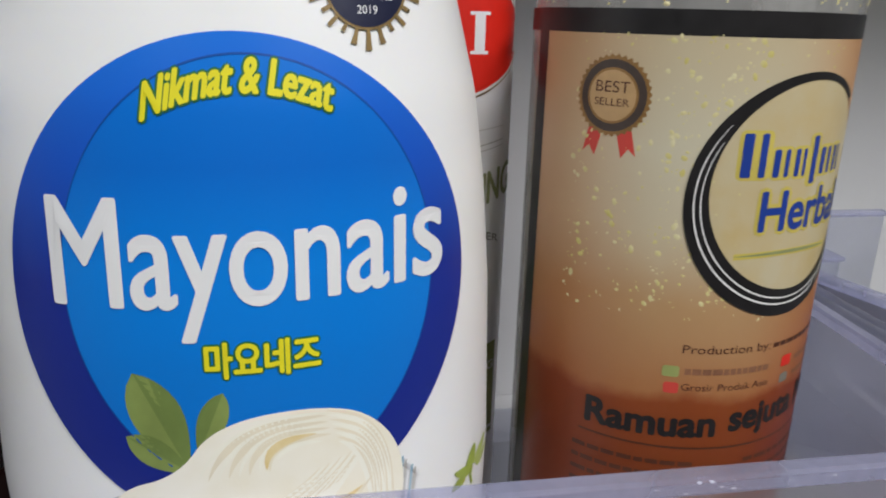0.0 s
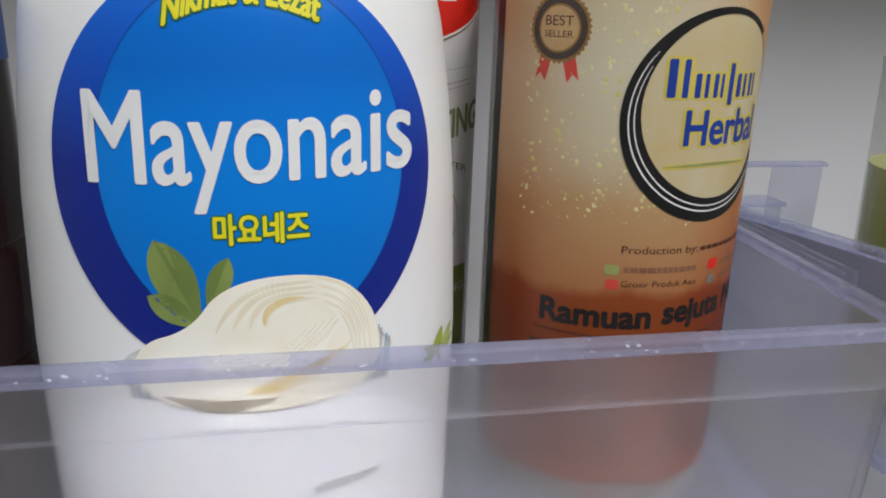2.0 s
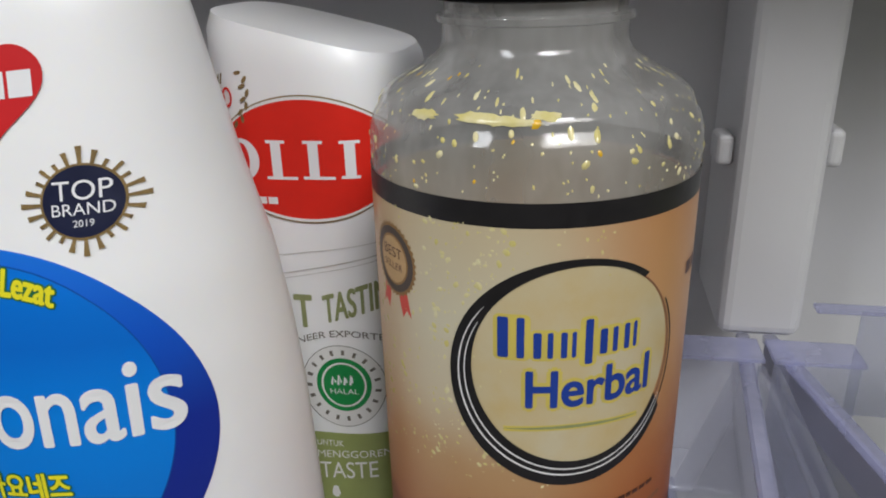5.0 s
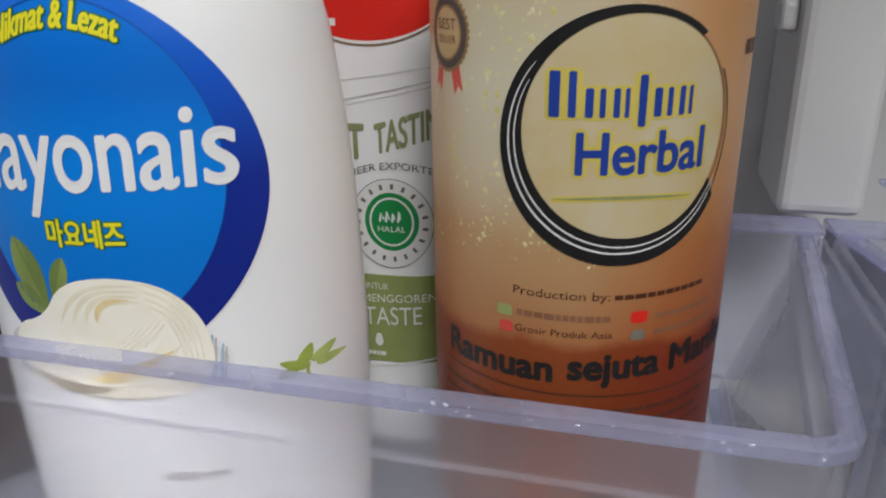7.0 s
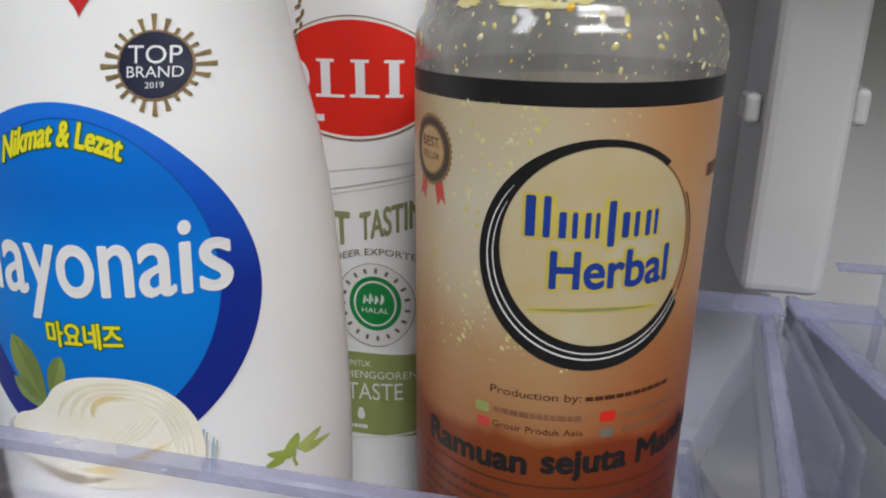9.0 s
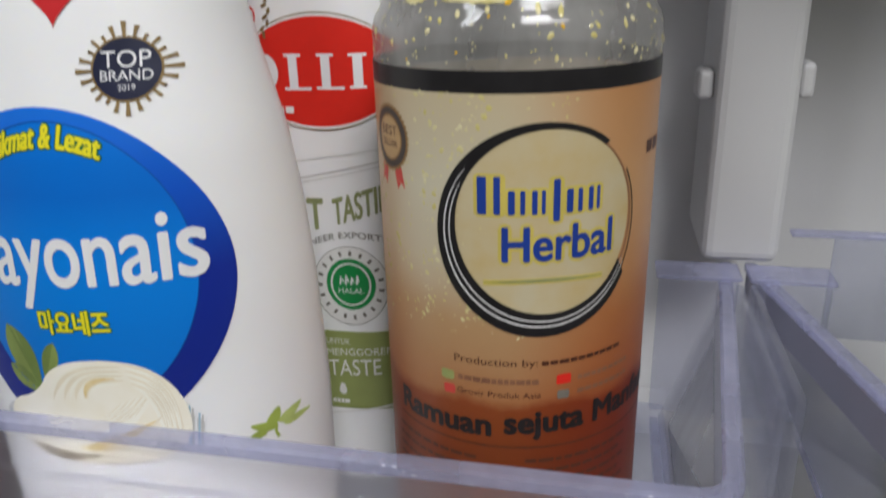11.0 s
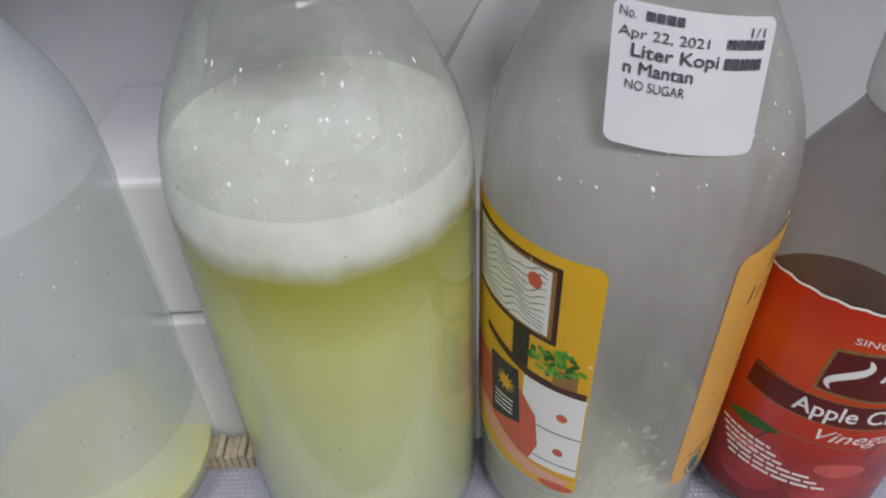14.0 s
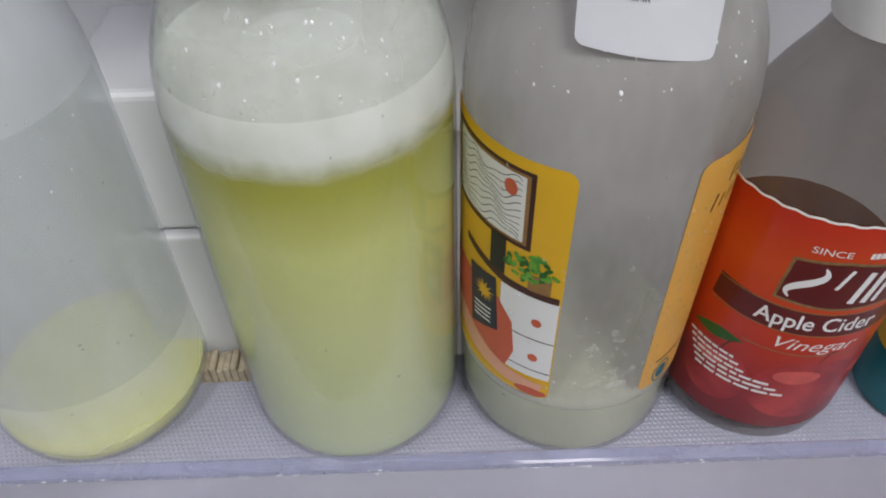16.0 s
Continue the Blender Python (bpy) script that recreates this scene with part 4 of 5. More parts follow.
    for i in range(22):
        a = radians(200 - i * 19)
        stroke("seal_bar", line((0.0332 + 0.0092 * math.cos(a), 0.9358 + 0.0102 * math.sin(a)), (0.0332 + 0.0108 * math.cos(a), 0.9358 + 0.0118 * math.sin(a)), 2), 0.0009, M, GREY_INK, b, 0.0006)
    ob = sleeve("olive_block", M, 0.0225, 0.0490, 0.8905, 0.9195, OLIVE_BLOCK, b, 0.00045, "olive-green printed block", 12, 6)
    lettering("UNTUK", 0.0236, 0.0318, 0.9148, 0.0020, M, LABELW, ob, 0.0007)
    lettering("MENGGORENG", 0.0234, 0.0485, 0.9104, 0.0025, M, LABELW, ob, 0.0007, rise=0.001)
    lettering("TASTE", 0.0236, 0.0415, 0.9028, 0.0058, M, LABELW, ob, 0.0007, rise=0.001)
    patch("flame_print", [(0.0280 + 0.0013 * math.sin(a), 0.8975 + 0.0017 * math.cos(a) + (0.0009 if math.cos(a) > 0.8 else 0)) for a in [2 * math.pi * i / 20 for i in range(20)]], M, LABELW, ob, 0.0007, rings=2)
    bars(0.0240, 0.0300, 0.8925, 0.0014, M, LABELW, ob, 0.0007, 4, 9)
    stroke("block_edge", line((0.0225, 0.8880), (0.0490, 0.8925), 10), 0.0008, M, LABELW, b, 0.0007)


olive_oil()


# ---- herbal drink ----
GC, GR = (0.0869, 0.1645), 0.0358
GAR = [(0.030, 0.8606), (0.0345, 0.8625), (0.0358, 0.868), (0.0358, 1.0138), (0.0356, 1.0165), (0.0349, 1.0188), (0.0338, 1.0203), (0.0334, 1.0212), (0.0331, 1.0226), (0.0318, 1.0243), (0.0296, 1.0258), (0.0262, 1.0276), (0.0236, 1.0290), (0.0215, 1.0306), (0.0200, 1.0322), (0.0194, 1.0340), (0.0194, 1.0372), (0.0206, 1.0376), (0.0206, 1.0388), (0.0190, 1.0392), (0.0190, 1.0415)]


def herbal_drink():
    b = thing("herbal_drink_bottle", (*GC, 0.8605), "clear plastic bottle with a peach herbal drink label and amber dregs", "bottle")
    lathe("body", GC, GAR, PET_HERB, b, "clear wall speckled with droplets", 96, shadow=False)
    lathe("cap", GC, rounded([(0.0200, 1.0418), (0.0210, 1.0420), (0.0210, 1.0560), (0.0200, 1.0585), (0.0, 1.0586)], 1), BLACK, b, "black screw cap", 96, flute=1, depth=0.0004)
    lathe("drink", GC, [(0.028, 0.8635), (0.0335, 0.866), (0.0344, 0.871), (0.0344, 0.9275), (0.0, 0.9276)], GAR_LIQUID, b, "amber-brown drink with sediment")
    M = round_map(GC, lambda z: GR if z is None else interp(GAR, z))
    D = deg(GR)
    sleeve("residue", M, D(-180), D(180), 0.9285, 1.0036, GAR_INNER, b, -0.0040, "milky film of residue", 64, 6)
    lab = sleeve("label", M, D(-87), D(90), 0.8720, 1.0038, GAR_LABEL, b, 0.0003, "peach to cream printed film label with a pale glow painted in", 64, 24)
    sleeve("label_side", M, D(90), D(200), 0.8720, 1.0038, GAR_EDGE, b, 0.0003, "peach end of the label", 40, 12)
    sleeve("label_band", M, D(-180), D(180), 1.0038, 1.0086, INK, b, 0.0004, "black label band", 96, 2)
    sleeve("label_edge", M, D(-87.5), D(-80.0), 0.8720, 1.0039, INK, b, 0.0005, "", 3, 12)
    # round emblem
    c = D(18.2)
    patch("emblem_disc", ellipse(c + 0.0002, 0.9743, 0.0224, 0.0222, 80), M, GAR_DISC, lab, 0.0005, "pale yellow round emblem", 8)
    o = ellipse(c, 0.9722, 0.0253, 0.0255, 96)
    inn = [(c + 0.0010 + 0.0216 * math.cos(2 * math.pi * i / 96), 0.9744 + 0.0218 * math.sin(2 * math.pi * i / 96)) for i in range(96)]
    k0 = [i for i in range(96) if 52 <= i * 3.75 <= 330]
    vs = [p for i in k0 for p in (M(*o[i], 0.0010), M(*inn[i], 0.0010))]
    place("emblem_ring", vs, [(2 * i, 2 * i + 2, 2 * i + 3, 2 * i + 1) for i in range(len(k0) - 1)], INK, lab, "black brushed ring")
    for rr, du, dz, a0, a1, w in ((0.0236, 0.0002, 0.0002, 140, 336, 0.00034), (0.0226, 0.0005, 0.0006, 150, 336, 0.00028)):
        pts = [(c + du + rr * math.cos(radians(a)), 0.9724 + dz + 0.985 * rr * math.sin(radians(a))) for a in range(a0, a1, 5)]
        stroke("emblem_line", pts, [0.00008 + w * math.sin(math.pi * i / (len(pts) - 1)) ** 0.5 for i in range(len(pts))], M, LABELW, lab, 0.0014)
    stroke("emblem_line", [(c + 0.0004 + 0.0228 * math.cos(radians(a)), 0.9737 + 0.0228 * math.sin(radians(a))) for a in range(326, 418, 6)], 0.0004, M, FAINT, lab, 0.0008)
    stroke("emblem_line", [(c + 0.0244 * math.cos(radians(a)), 0.9730 + 0.0244 * math.sin(radians(a))) for a in range(240, 396, 6)], 0.0004, M, INK, lab, 0.0008)
    # first word as plain bars, second word lettered
    u = D(-6.6)
    for w, h0, h1 in ((0.0062, 0.0, 0.0088), (0.0045, 0.0, 0.0056), (0.0036, 0.0, 0.0056), (0.0026, -0.0018, 0.0080), (0.0046, 0.0, 0.0055), (0.0036, 0.0, 0.0056)):
        zc, hz = 0.9771 + (h0 + h1) / 2, (h1 - h0) / 2
        patch("name_halo", round_rect(u - 0.0006, u + w + 0.0004, zc - hz - 0.0006, zc + hz + 0.0006, 0.0012), M, HALO, lab, 0.0007, rings=2)
        for e, k in ((0.21, 0.17), (0.76, 0.12)) if w > 0.003 else ((0.5, 0.3),):
            patch("name_bar", round_rect(u + w * (e - k), u + w * (e + k), zc - hz, zc + hz, 0.0004), M, BLUE_INK, lab, 0.0010, rings=2)
        u += w + 0.0008
    for w, mt, h in ((0.09, HALO, 0.0008), (0.022, BLUE_INK, 0.0011)):
        lettering("Herbal", D(3.0), D(45.4), 0.9660, 0.0080, M, mt, lab, h, rise=0.0004, bold=w)
    stroke("emblem_rule", [(D(-4.2) + (D(42) - D(-4.2)) * i / 16, 0.9605 + 0.0010 * math.sin(math.pi * i / 16) * 0.6) for i in range(17)], 0.0013, M, HALO, lab, 0.0007)
    stroke("emblem_rule", [(D(-4.2) + (D(42) - D(-4.2)) * i / 16, 0.9606 + 0.0010 * math.sin(math.pi * i / 16) * 0.6) for i in range(17)], [0.0001 + 0.0006 * math.sin(math.pi * i / 16) for i in range(17)], M, OLIVE, lab, 0.0010)
    # best-seller rosette
    cu, cz = D(-48.5), 0.9917
    for s in (-1, 1):
        patch("ribbon", [(cu + s * 0.0012, cz - 0.006), (cu + s * 0.0046, cz - 0.0058), (cu + s * 0.0060, cz - 0.0118), (cu + s * 0.0044, cz - 0.0104), (cu + s * 0.0030, cz - 0.0124)], M, PEACH_RED, lab, 0.0004, "red ribbon tail", 2)
    teeth = [(cu + (0.0083 if i % 2 else 0.0077) * math.cos(2 * math.pi * i / 72), cz + (0.0083 if i % 2 else 0.0077) * math.sin(2 * math.pi * i / 72)) for i in range(72)]
    patch("rosette", teeth, M, BRONZE, lab, 0.0005, "bronze toothed rosette", 3)
    patch("rosette_ring", ellipse(cu, cz, 0.0072, 0.0072, 40), M, UMBER, lab, 0.0006)
    patch("rosette_disc", ellipse(cu, cz, 0.0056, 0.0056, 40), M, BRONZE, lab, 0.0007)
    patch("rosette_disc", ellipse(cu, cz, 0.0051, 0.0051, 40), M, ROSE_DISC, lab, 0.0008)
    lettering("BEST", cu - 0.0037, cu + 0.0037, cz + 0.0007, 0.0022, M, BROWN_INK, lab, 0.0009)
    lettering("SELLER", cu - 0.0038, cu + 0.0038, cz - 0.0020, 0.0015, M, BROWN_INK, lab, 0.0009)
    # lines of print
    lettering("Production by:", D(-16.5), D(16.5), 0.9388, 0.0019, M, BROWN_INK, lab, 0.0006)
    bars(D(18), D(54), 0.9389, 0.0011, M, BROWN_INK, lab, 0.0006, 10, 11, rise=0.0003)
    for z, sd, n in ((0.9338, 13, 11), (0.9300, 14, 13)):
        if n == 11:
            bars(D(-15), D(17), z, 0.0014, M, FAINT, lab, 0.0006, n, sd)
        else:
            lettering("Grosir Produk Asia", D(-15.5), D(18), z, 0.0016, M, BROWN_INK, lab, 0.0006)
        bars(D(33), D(60), z, 0.0012, M, FAINT, lab, 0.0006, 9, sd + 5)
    patch("print_mark", round_rect(D(-22.5), D(-16.8), 0.9331, 0.9357, 0.0006), M, OLIVE_BLOCK, lab, 0.0006, rings=2)
    patch("print_mark", round_rect(D(-21.5), D(-16.4), 0.9292, 0.9318, 0.0006), M, PEACH_RED, lab, 0.0006, rings=2)
    patch("print_mark", round_rect(D(24), D(30), 0.9333, 0.9360, 0.0006), M, RED, lab, 0.0006, "small red square", 2)
    patch("print_mark", round_rect(D(24.5), D(29.5), 0.9292, 0.9316, 0.0006), M, GREY_INK, lab, 0.0006, rings=2)
    for word, a0, a1, z in (("Ramuan", -47.4, -2, 0.9184), ("sejuta", 4.0, 36, 0.9200), ("Manfaat", 41.4, 86, 0.9204)):
        lettering(word, D(a0), D(a1), z, 0.0060, M, INK, lab, 0.0007, bold=0.04, rise=0.0006, label="bold black lettering")
    stroke("print_rule", [(D(-50) + D(130) * i / 30, 0.9158) for i in range(31)], 0.0005, M, BROWN_INK, lab, 0.0006)
    for i in range(11):
        bars(D(-52), D(-8) - D(3) * (i % 3), 0.9112 - i * 0.0032, 0.0011, M, BROWN_INK, lab, 0.0006, 8, 20 + i)
        bars(D(12), D(62) - D(4) * (i % 2), 0.9112 - i * 0.0032, 0.0011, M, BROWN_INK, lab, 0.0006, 9, 40 + i)
    bars(D(66), D(80), 0.9870, 0.0030, M, BROWN_INK, lab, 0.0006, 2, 60)
    # droplets clinging to the wall
    drops("condensation", M, (D(-85), D(85)), (1.0092, 1.0305), 210, (0.0002, 0.0008), DROP, b, 2, "pale yellow droplets", bias=1.0)
    drops("condensation", M, (D(-70), D(80)), (1.0100, 1.0290), 8, (0.0003, 0.0011), DROP2, b, 8, "amber droplets")
    drops("condensation", M, (D(-62), D(30)), (0.9460, 1.0045), 380, (0.00014, 0.00065), DROP, b, 5, "pale yellow droplets", h=0.00036, bias=1.25, relief=0.25)
    drops("condensation", M, (D(-30), D(-2)), (0.9500, 1.0040), 190, (0.00015, 0.0007), DROP, b, 6, "pale yellow droplets", h=0.00036, relief=0.25)
    for i, (a, z, w) in enumerate(((-14, 1.0232, 0.0050), (-4, 1.0226, 0.0070), (-34, 1.0228, 0.0040), (8, 1.0236, 0.0032))):
        rnd = random.Random(70 + i)
        patch("residue_smear", [(D(a) + w * (0.7 + 0.4 * rnd.random()) * math.cos(t), z + 0.0009 * (0.6 + 0.7 * rnd.random()) * math.sin(t)) for t in [2 * math.pi * k / 22 for k in range(22)]], M, DROP, b, 0.0004, "dried yellow smear", 2)


herbal_drink()


# ---- tall litre bottles ----
def litre_profile(R):
    body = [(R - 0.0150, 0.5628), (R - 0.0100, 0.5636), (R - 0.0058, 0.5658), (R - 0.0026, 0.5692), (R - 0.0007, 0.5738), (R, 0.580), (R, 0.712), (R - 0.0008, 0.7270), (R - 0.0028, 0.7385), (R - 0.0080, 0.7513), (R - 0.0160, 0.7660), (R - 0.0218, 0.7765), (0.0198, 0.7800), (0.0190, 0.7860), (0.0190, 0.7900)]
    return body


def litre_bottle(label, x, y, R, wall, group="litre bottles with black caps"):
    b = thing("juice_bottle", (x, y, 0.5625), label, "bottle", group)
    prof = litre_profile(R)
    lathe("body", (x, y), rounded(prof, 2), wall, b, "fogged clear plastic wall", 96, shadow=False)
    lathe("neck_ring", (x, y), [(0.0192, 0.7850), (0.0208, 0.7852), (0.0208, 0.7868), (0.0192, 0.7869)], BLACK, b, "black tamper ring")
    cap = lathe("cap", (x, y), rounded([(0.0198, 0.7872), (0.0207, 0.7874), (0.0205, 0.8012), (0.0194, 0.8034), (0.0, 0.8036)], 1), BLACK, b, "matt black ribbed screw cap", 120, flute=1, depth=0.00025)
    M = round_map((x, y), lambda z: R if z is None else interp(prof, z))
    return b, M


LY = 0.172


def tall_bottles():
    # nearly empty, with yellowish dregs
    x, R, y = -0.0348, 0.0440, LY + 0.004
    b, M = litre_bottle("fogged empty litre bottle with yellow dregs and black cap", x, y, R, PET_FOG)
    lathe("dregs", (x, y), [(R - 0.0150, 0.5645), (R - 0.0072, 0.5668), (R - 0.0034, 0.5710), (R - 0.0018, 0.5760), (R - 0.0015, 0.5795), (0.0, 0.5798)], PALE_JUICE, b, "thin pale yellow juice")
    sleeve("label", M, deg(R)(-100), deg(R)(100), 0.612, 0.722, FROSTLAB, b, 0.0002, "frosted white film label", 40, 8)
    drops("condensation", M, (-0.05, 0.06), (0.60, 0.755), 60, (0.0002, 0.0008), WATER, b, 21, "water droplets")
    # water beads drawn near-white, so that the colour carries their sparkle
    drops("wet_sparkle", M, (-0.03, 0.06), (0.70, 0.765), 26, (0.00018, 0.0006), GLINT, b, 121, "water beads with their glint put in as white")
    # full of lime-coloured juice with a foam head
    x, R = 0.0752, 0.0438
    b, M = litre_bottle("litre bottle of lime-green juice with foam and black cap", x, LY, R, PET_FOAM)
    inner = litre_profile(R - 0.0012)
    lathe("juice", (x, LY), rounded([(r, z + 0.0012) for r, z in inner if z < 0.720], 2) + [(R - 0.0013, 0.7246), (0.0, 0.7248)], LIME, b, "cloudy lime-green juice")
    lathe("foam", (x, LY), [(R - 0.0014, 0.7252), (R - 0.0022, 0.7290), (R - 0.0032, 0.7345), (0.0, 0.7338)], FOAM, b, "white foam head")
    lathe("foam_film", (x, LY), [(R - 0.0030, 0.7340), (R - 0.0046, 0.7400), (R - 0.0092, 0.7513), (R - 0.0172, 0.7660), (R - 0.0190, 0.7695)], FOAM_FILM, b, "thin foam clinging to the wall", shadow=False)
    lathe("foam_skirt", (x, LY), [(R - 0.0009, 0.7140), (R - 0.0009, 0.7200), (R - 0.0011, 0.7270), (R - 0.0030, 0.7341)], FOAM_SKIRT, b, "lower edge of the foam", shadow=False)
    drops("froth", M, (-0.05, 0.05), (0.735, 0.765), 110, (0.0002, 0.0009), WATER, b, 22, "foam bubbles on the wall")
    drops("condensation", M, (-0.05, 0.06), (0.60, 0.735), 40, (0.0002, 0.0007), WATER, b, 23, "water droplets")
    drops("wet_sparkle", M, (-0.045, 0.05), (0.732, 0.768), 46, (0.00015, 0.0006), GLINT, b, 122, "water beads with their glint put in as white", bias=0.8)
    # printed coffee bottle, nearly empty
    x, R = 0.1640, 0.0438
    b, M = litre_bottle("fogged litre coffee bottle with yellow printed panels and sticker", x, LY, R, PET_GREY)
    D = deg(R)
    lathe("dregs", (x, LY), [(R - 0.0150, 0.5645), (R - 0.0072, 0.5668), (R - 0.0034, 0.5710), (R - 0.0018, 0.5760), (R - 0.0015, 0.6040), (0.0, 0.6043)], MILKY, b, "milky pale dregs")
    panel = patch("panel", round_rect(D(-98), D(-19), 0.6085, 0.7150, 0.0040), M, YPANEL, b, 0.0002, "yellow printed panel with a room picture", 14)
    amber = patch("panel", round_rect(D(25.5), D(104), 0.6085, 0.7150, 0.0040), M, OPANEL, b, 0.0002, "amber printed panel", 14)
    # picture on the yellow panel
    patch("picture_frame", round_rect(D(-84), D(-34.3), 0.6810, 0.7110, 0.0004), M, BROWN, panel, 0.0003, rings=6)
    patch("picture_frame", round_rect(D(-83), D(-36.4), 0.6826, 0.7096, 0.0003), M, BRONZE, panel, 0.0004, rings=6)
    patch("picture", round_rect(D(-82), D(-38.2), 0.6836, 0.7086, 0.0003), M, LABELW, panel, 0.0005, "white picture with wavy lines", 6)
    for i in range(11):
        stroke("wavy_line", [(D(-81) + D(41) * k / 24, 0.6848 + i * 0.0021 + 0.0016 * math.sin(k * 0.42 + i * 0.5) + 0.0007 * math.sin(k * 0.9)) for k in range(25)], 0.00028, M, INK, panel, 0.0006)
    patch("picture_dot", ellipse(D(-45), 0.7030, 0.0024, 0.0029, 24), M, TERRA, panel, 0.0008, rings=2)
    sleeve("coffee_bag", M, D(-54), D(-45.6), 0.6660, 0.6820, INK, panel, 0.0009, "black bag shape", 4, 2)
    patch("cabinet_top", [(D(-72), 0.6700), (D(-44), 0.6655), (D(-20), 0.6645), (D(-20), 0.6615), (D(-46), 0.6622), (D(-72), 0.6668)], M, BROWN, panel, 0.0008, rings=3)
    sleeve("cabinet", M, D(-47), D(-19.6), 0.6200, 0.6618, WHITE_INK, panel, 0.0006, "white drawers with brown knobs", 8, 4)
    for z in (0.6410, 0.6240):
        stroke("drawer_line", line((D(-47), z), (D(-19.8), z), 8), 0.0005, M, BROWN, panel, 0.0008)
    for z in (0.6499, 0.6312):
        patch("drawer_knob", ellipse(D(-28.5), z, 0.0018, 0.0020, 20), M, TERRA, panel, 0.0009, rings=2)
    rnd = random.Random(31)
    sleeve("pot", M, D(-34), D(-24), 0.6645, 0.6720, BRONZE, panel, 0.00085, "", 4, 2)
    for i in range(46):
        a, r = rnd.random() * 2 * math.pi, rnd.random() ** 0.6
        cu, cz = D(-34) + 0.0088 * r * math.cos(a), 0.6742 + 0.0062 * r * math.sin(a)
        t = rnd.random() * math.pi
        patch("plant_leaf", [(cu + 0.0017 * math.cos(q) * math.cos(t) - 0.0009 * math.sin(q) * math.sin(t), cz + 0.0017 * math.cos(q) * math.sin(t) + 0.0009 * math.sin(q) * math.cos(t)) for q in [2 * math.pi * k / 8 for k in range(8)]], M, PLANTG if i % 3 else PLANTD, panel, 0.0010 + i * 5e-6, rings=1)
    patch("terracotta_shape", [(D(-90), 0.6560), (D(-66), 0.6540), (D(-48), 0.6530), (D(-40), 0.6450), (D(-38), 0.6300), (D(-42), 0.6200), (D(-60), 0.6180), (D(-90), 0.6240)], M, TERRA, panel, 0.0009, "plain terracotta shape", 5)
    patch("peach_shape", [(D(-90), 0.6330), (D(-70), 0.6290), (D(-52), 0.6220), (D(-36), 0.6175), (D(-22), 0.6170), (D(-24), 0.6120), (D(-40), 0.6120), (D(-62), 0.6150), (D(-90), 0.6240)], M, SKINP, panel, 0.0010, "plain peach shape", 5)
    patch("terracotta_shape", ellipse(D(-28), 0.6112, 0.0062, 0.0022, 24), M, TERRA, panel, 0.0011, rings=2)
    patch("phone_shape", [(D(-68), 0.6590), (D(-50), 0.6615), (D(-47.5), 0.6360), (D(-66), 0.6290)], M, NAVY, panel, 0.0012, "dark tilted card with a burst", 4)
    star = [(D(-57) + (0.0052 if i % 2 else 0.0022) * math.cos(2 * math.pi * i / 24), 0.6512 + (0.0052 if i % 2 else 0.0022) * math.sin(2 * math.pi * i / 24)) for i in range(24)]
    patch("burst_print", star, M, YPANEL, panel, 0.0014, rings=2)
    for i in range(4):
        stroke("card_line", line((D(-64), 0.6420 - i * 0.0022), (D(-52), 0.6440 - i * 0.0022), 4), 0.0008, M, WHITE_INK, panel, 0.0014)
    # amber panel: maker's script as slanted bars, seal
    for i, (u0, u1, z) in enumerate(((D(46), D(70), 0.7020), (D(38), D(70), 0.6935))):
        for k in range(6):
            uu = u0 + (u1 - u0) * k / 6
            stroke("script_bar", line((uu, z), (uu + 0.0018, z + 0.0044 + 0.0016 * (k % 3 == 0)), 3), 0.0009, M, INK, amber, 0.0004)
    band("round_seal", ellipse(D(39.3), 0.6145, 0.0046, 0.0062, 36), ellipse(D(39.3), 0.6145, 0.0038, 0.0053, 36), M, TEAL, amber, 0.0004)
    patch("round_seal", ellipse(D(39.3), 0.6145, 0.0028, 0.0040, 30), M, TEAL, amber, 0.0004, "teal round seal", 2)
    bars(D(33), D(56), 0.6225, 0.0011, M, BROWN, amber, 0.0004, 7, 71)
    # order sticker on the shoulder
    # a stiff sticker: fixed at its foot, its top stands off the shoulder
    def S(u, z, h):
        return (0.1620 + u, 0.1337 + 0.16 * (z - 0.745) + 11.2 * u * u - h - 0.0012, z - 0.0031 - 0.17 * u)
    sticker = patch("order_sticker", round_rect(-0.0172, 0.0172, 0.7505, 0.7812, 0.0022), S, STICK, b, 0.0, "white printed order sticker", 8)
    L0, L1 = -0.0160, 0.0160
    w = L1 - L0
    lettering("No.", L0, L0 + 0.05 * w * 2, 0.7780, 0.0020, S, THERMAL, sticker, 0.0003)
    bars(L0 + 0.16 * w, L0 + 0.40 * w, 0.7780, 0.0018, S, THERMAL, sticker, 0.0003, 4, 81)
    lettering("Apr 22, 2021", L0, L0 + 0.58 * w, 0.7742, 0.0020, S, THERMAL, sticker, 0.0003)
    lettering("1/1", L0 + 0.86 * w, L0 + 0.96 * w, 0.7770, 0.0019, S, THERMAL, sticker, 0.0003)
    bars(L0 + 0.70 * w, L0 + 0.97 * w, 0.7745, 0.0020, S, THERMAL, sticker, 0.0003, 6, 82)
    lettering("Liter Kopi", L0 + 0.09 * w, L0 + 0.66 * w, 0.7704, 0.0026, S, THERMAL, sticker, 0.0003, bold=0.015)
    bars(L0 + 0.70 * w, L0 + 0.97 * w, 0.7702, 0.0024, S, THERMAL, sticker, 0.0003, 6, 83)
    lettering("n Mantan", L0 + 0.05 * w, L0 + 0.50 * w, 0.7668, 0.0026, S, THERMAL, sticker, 0.0003, bold=0.015)
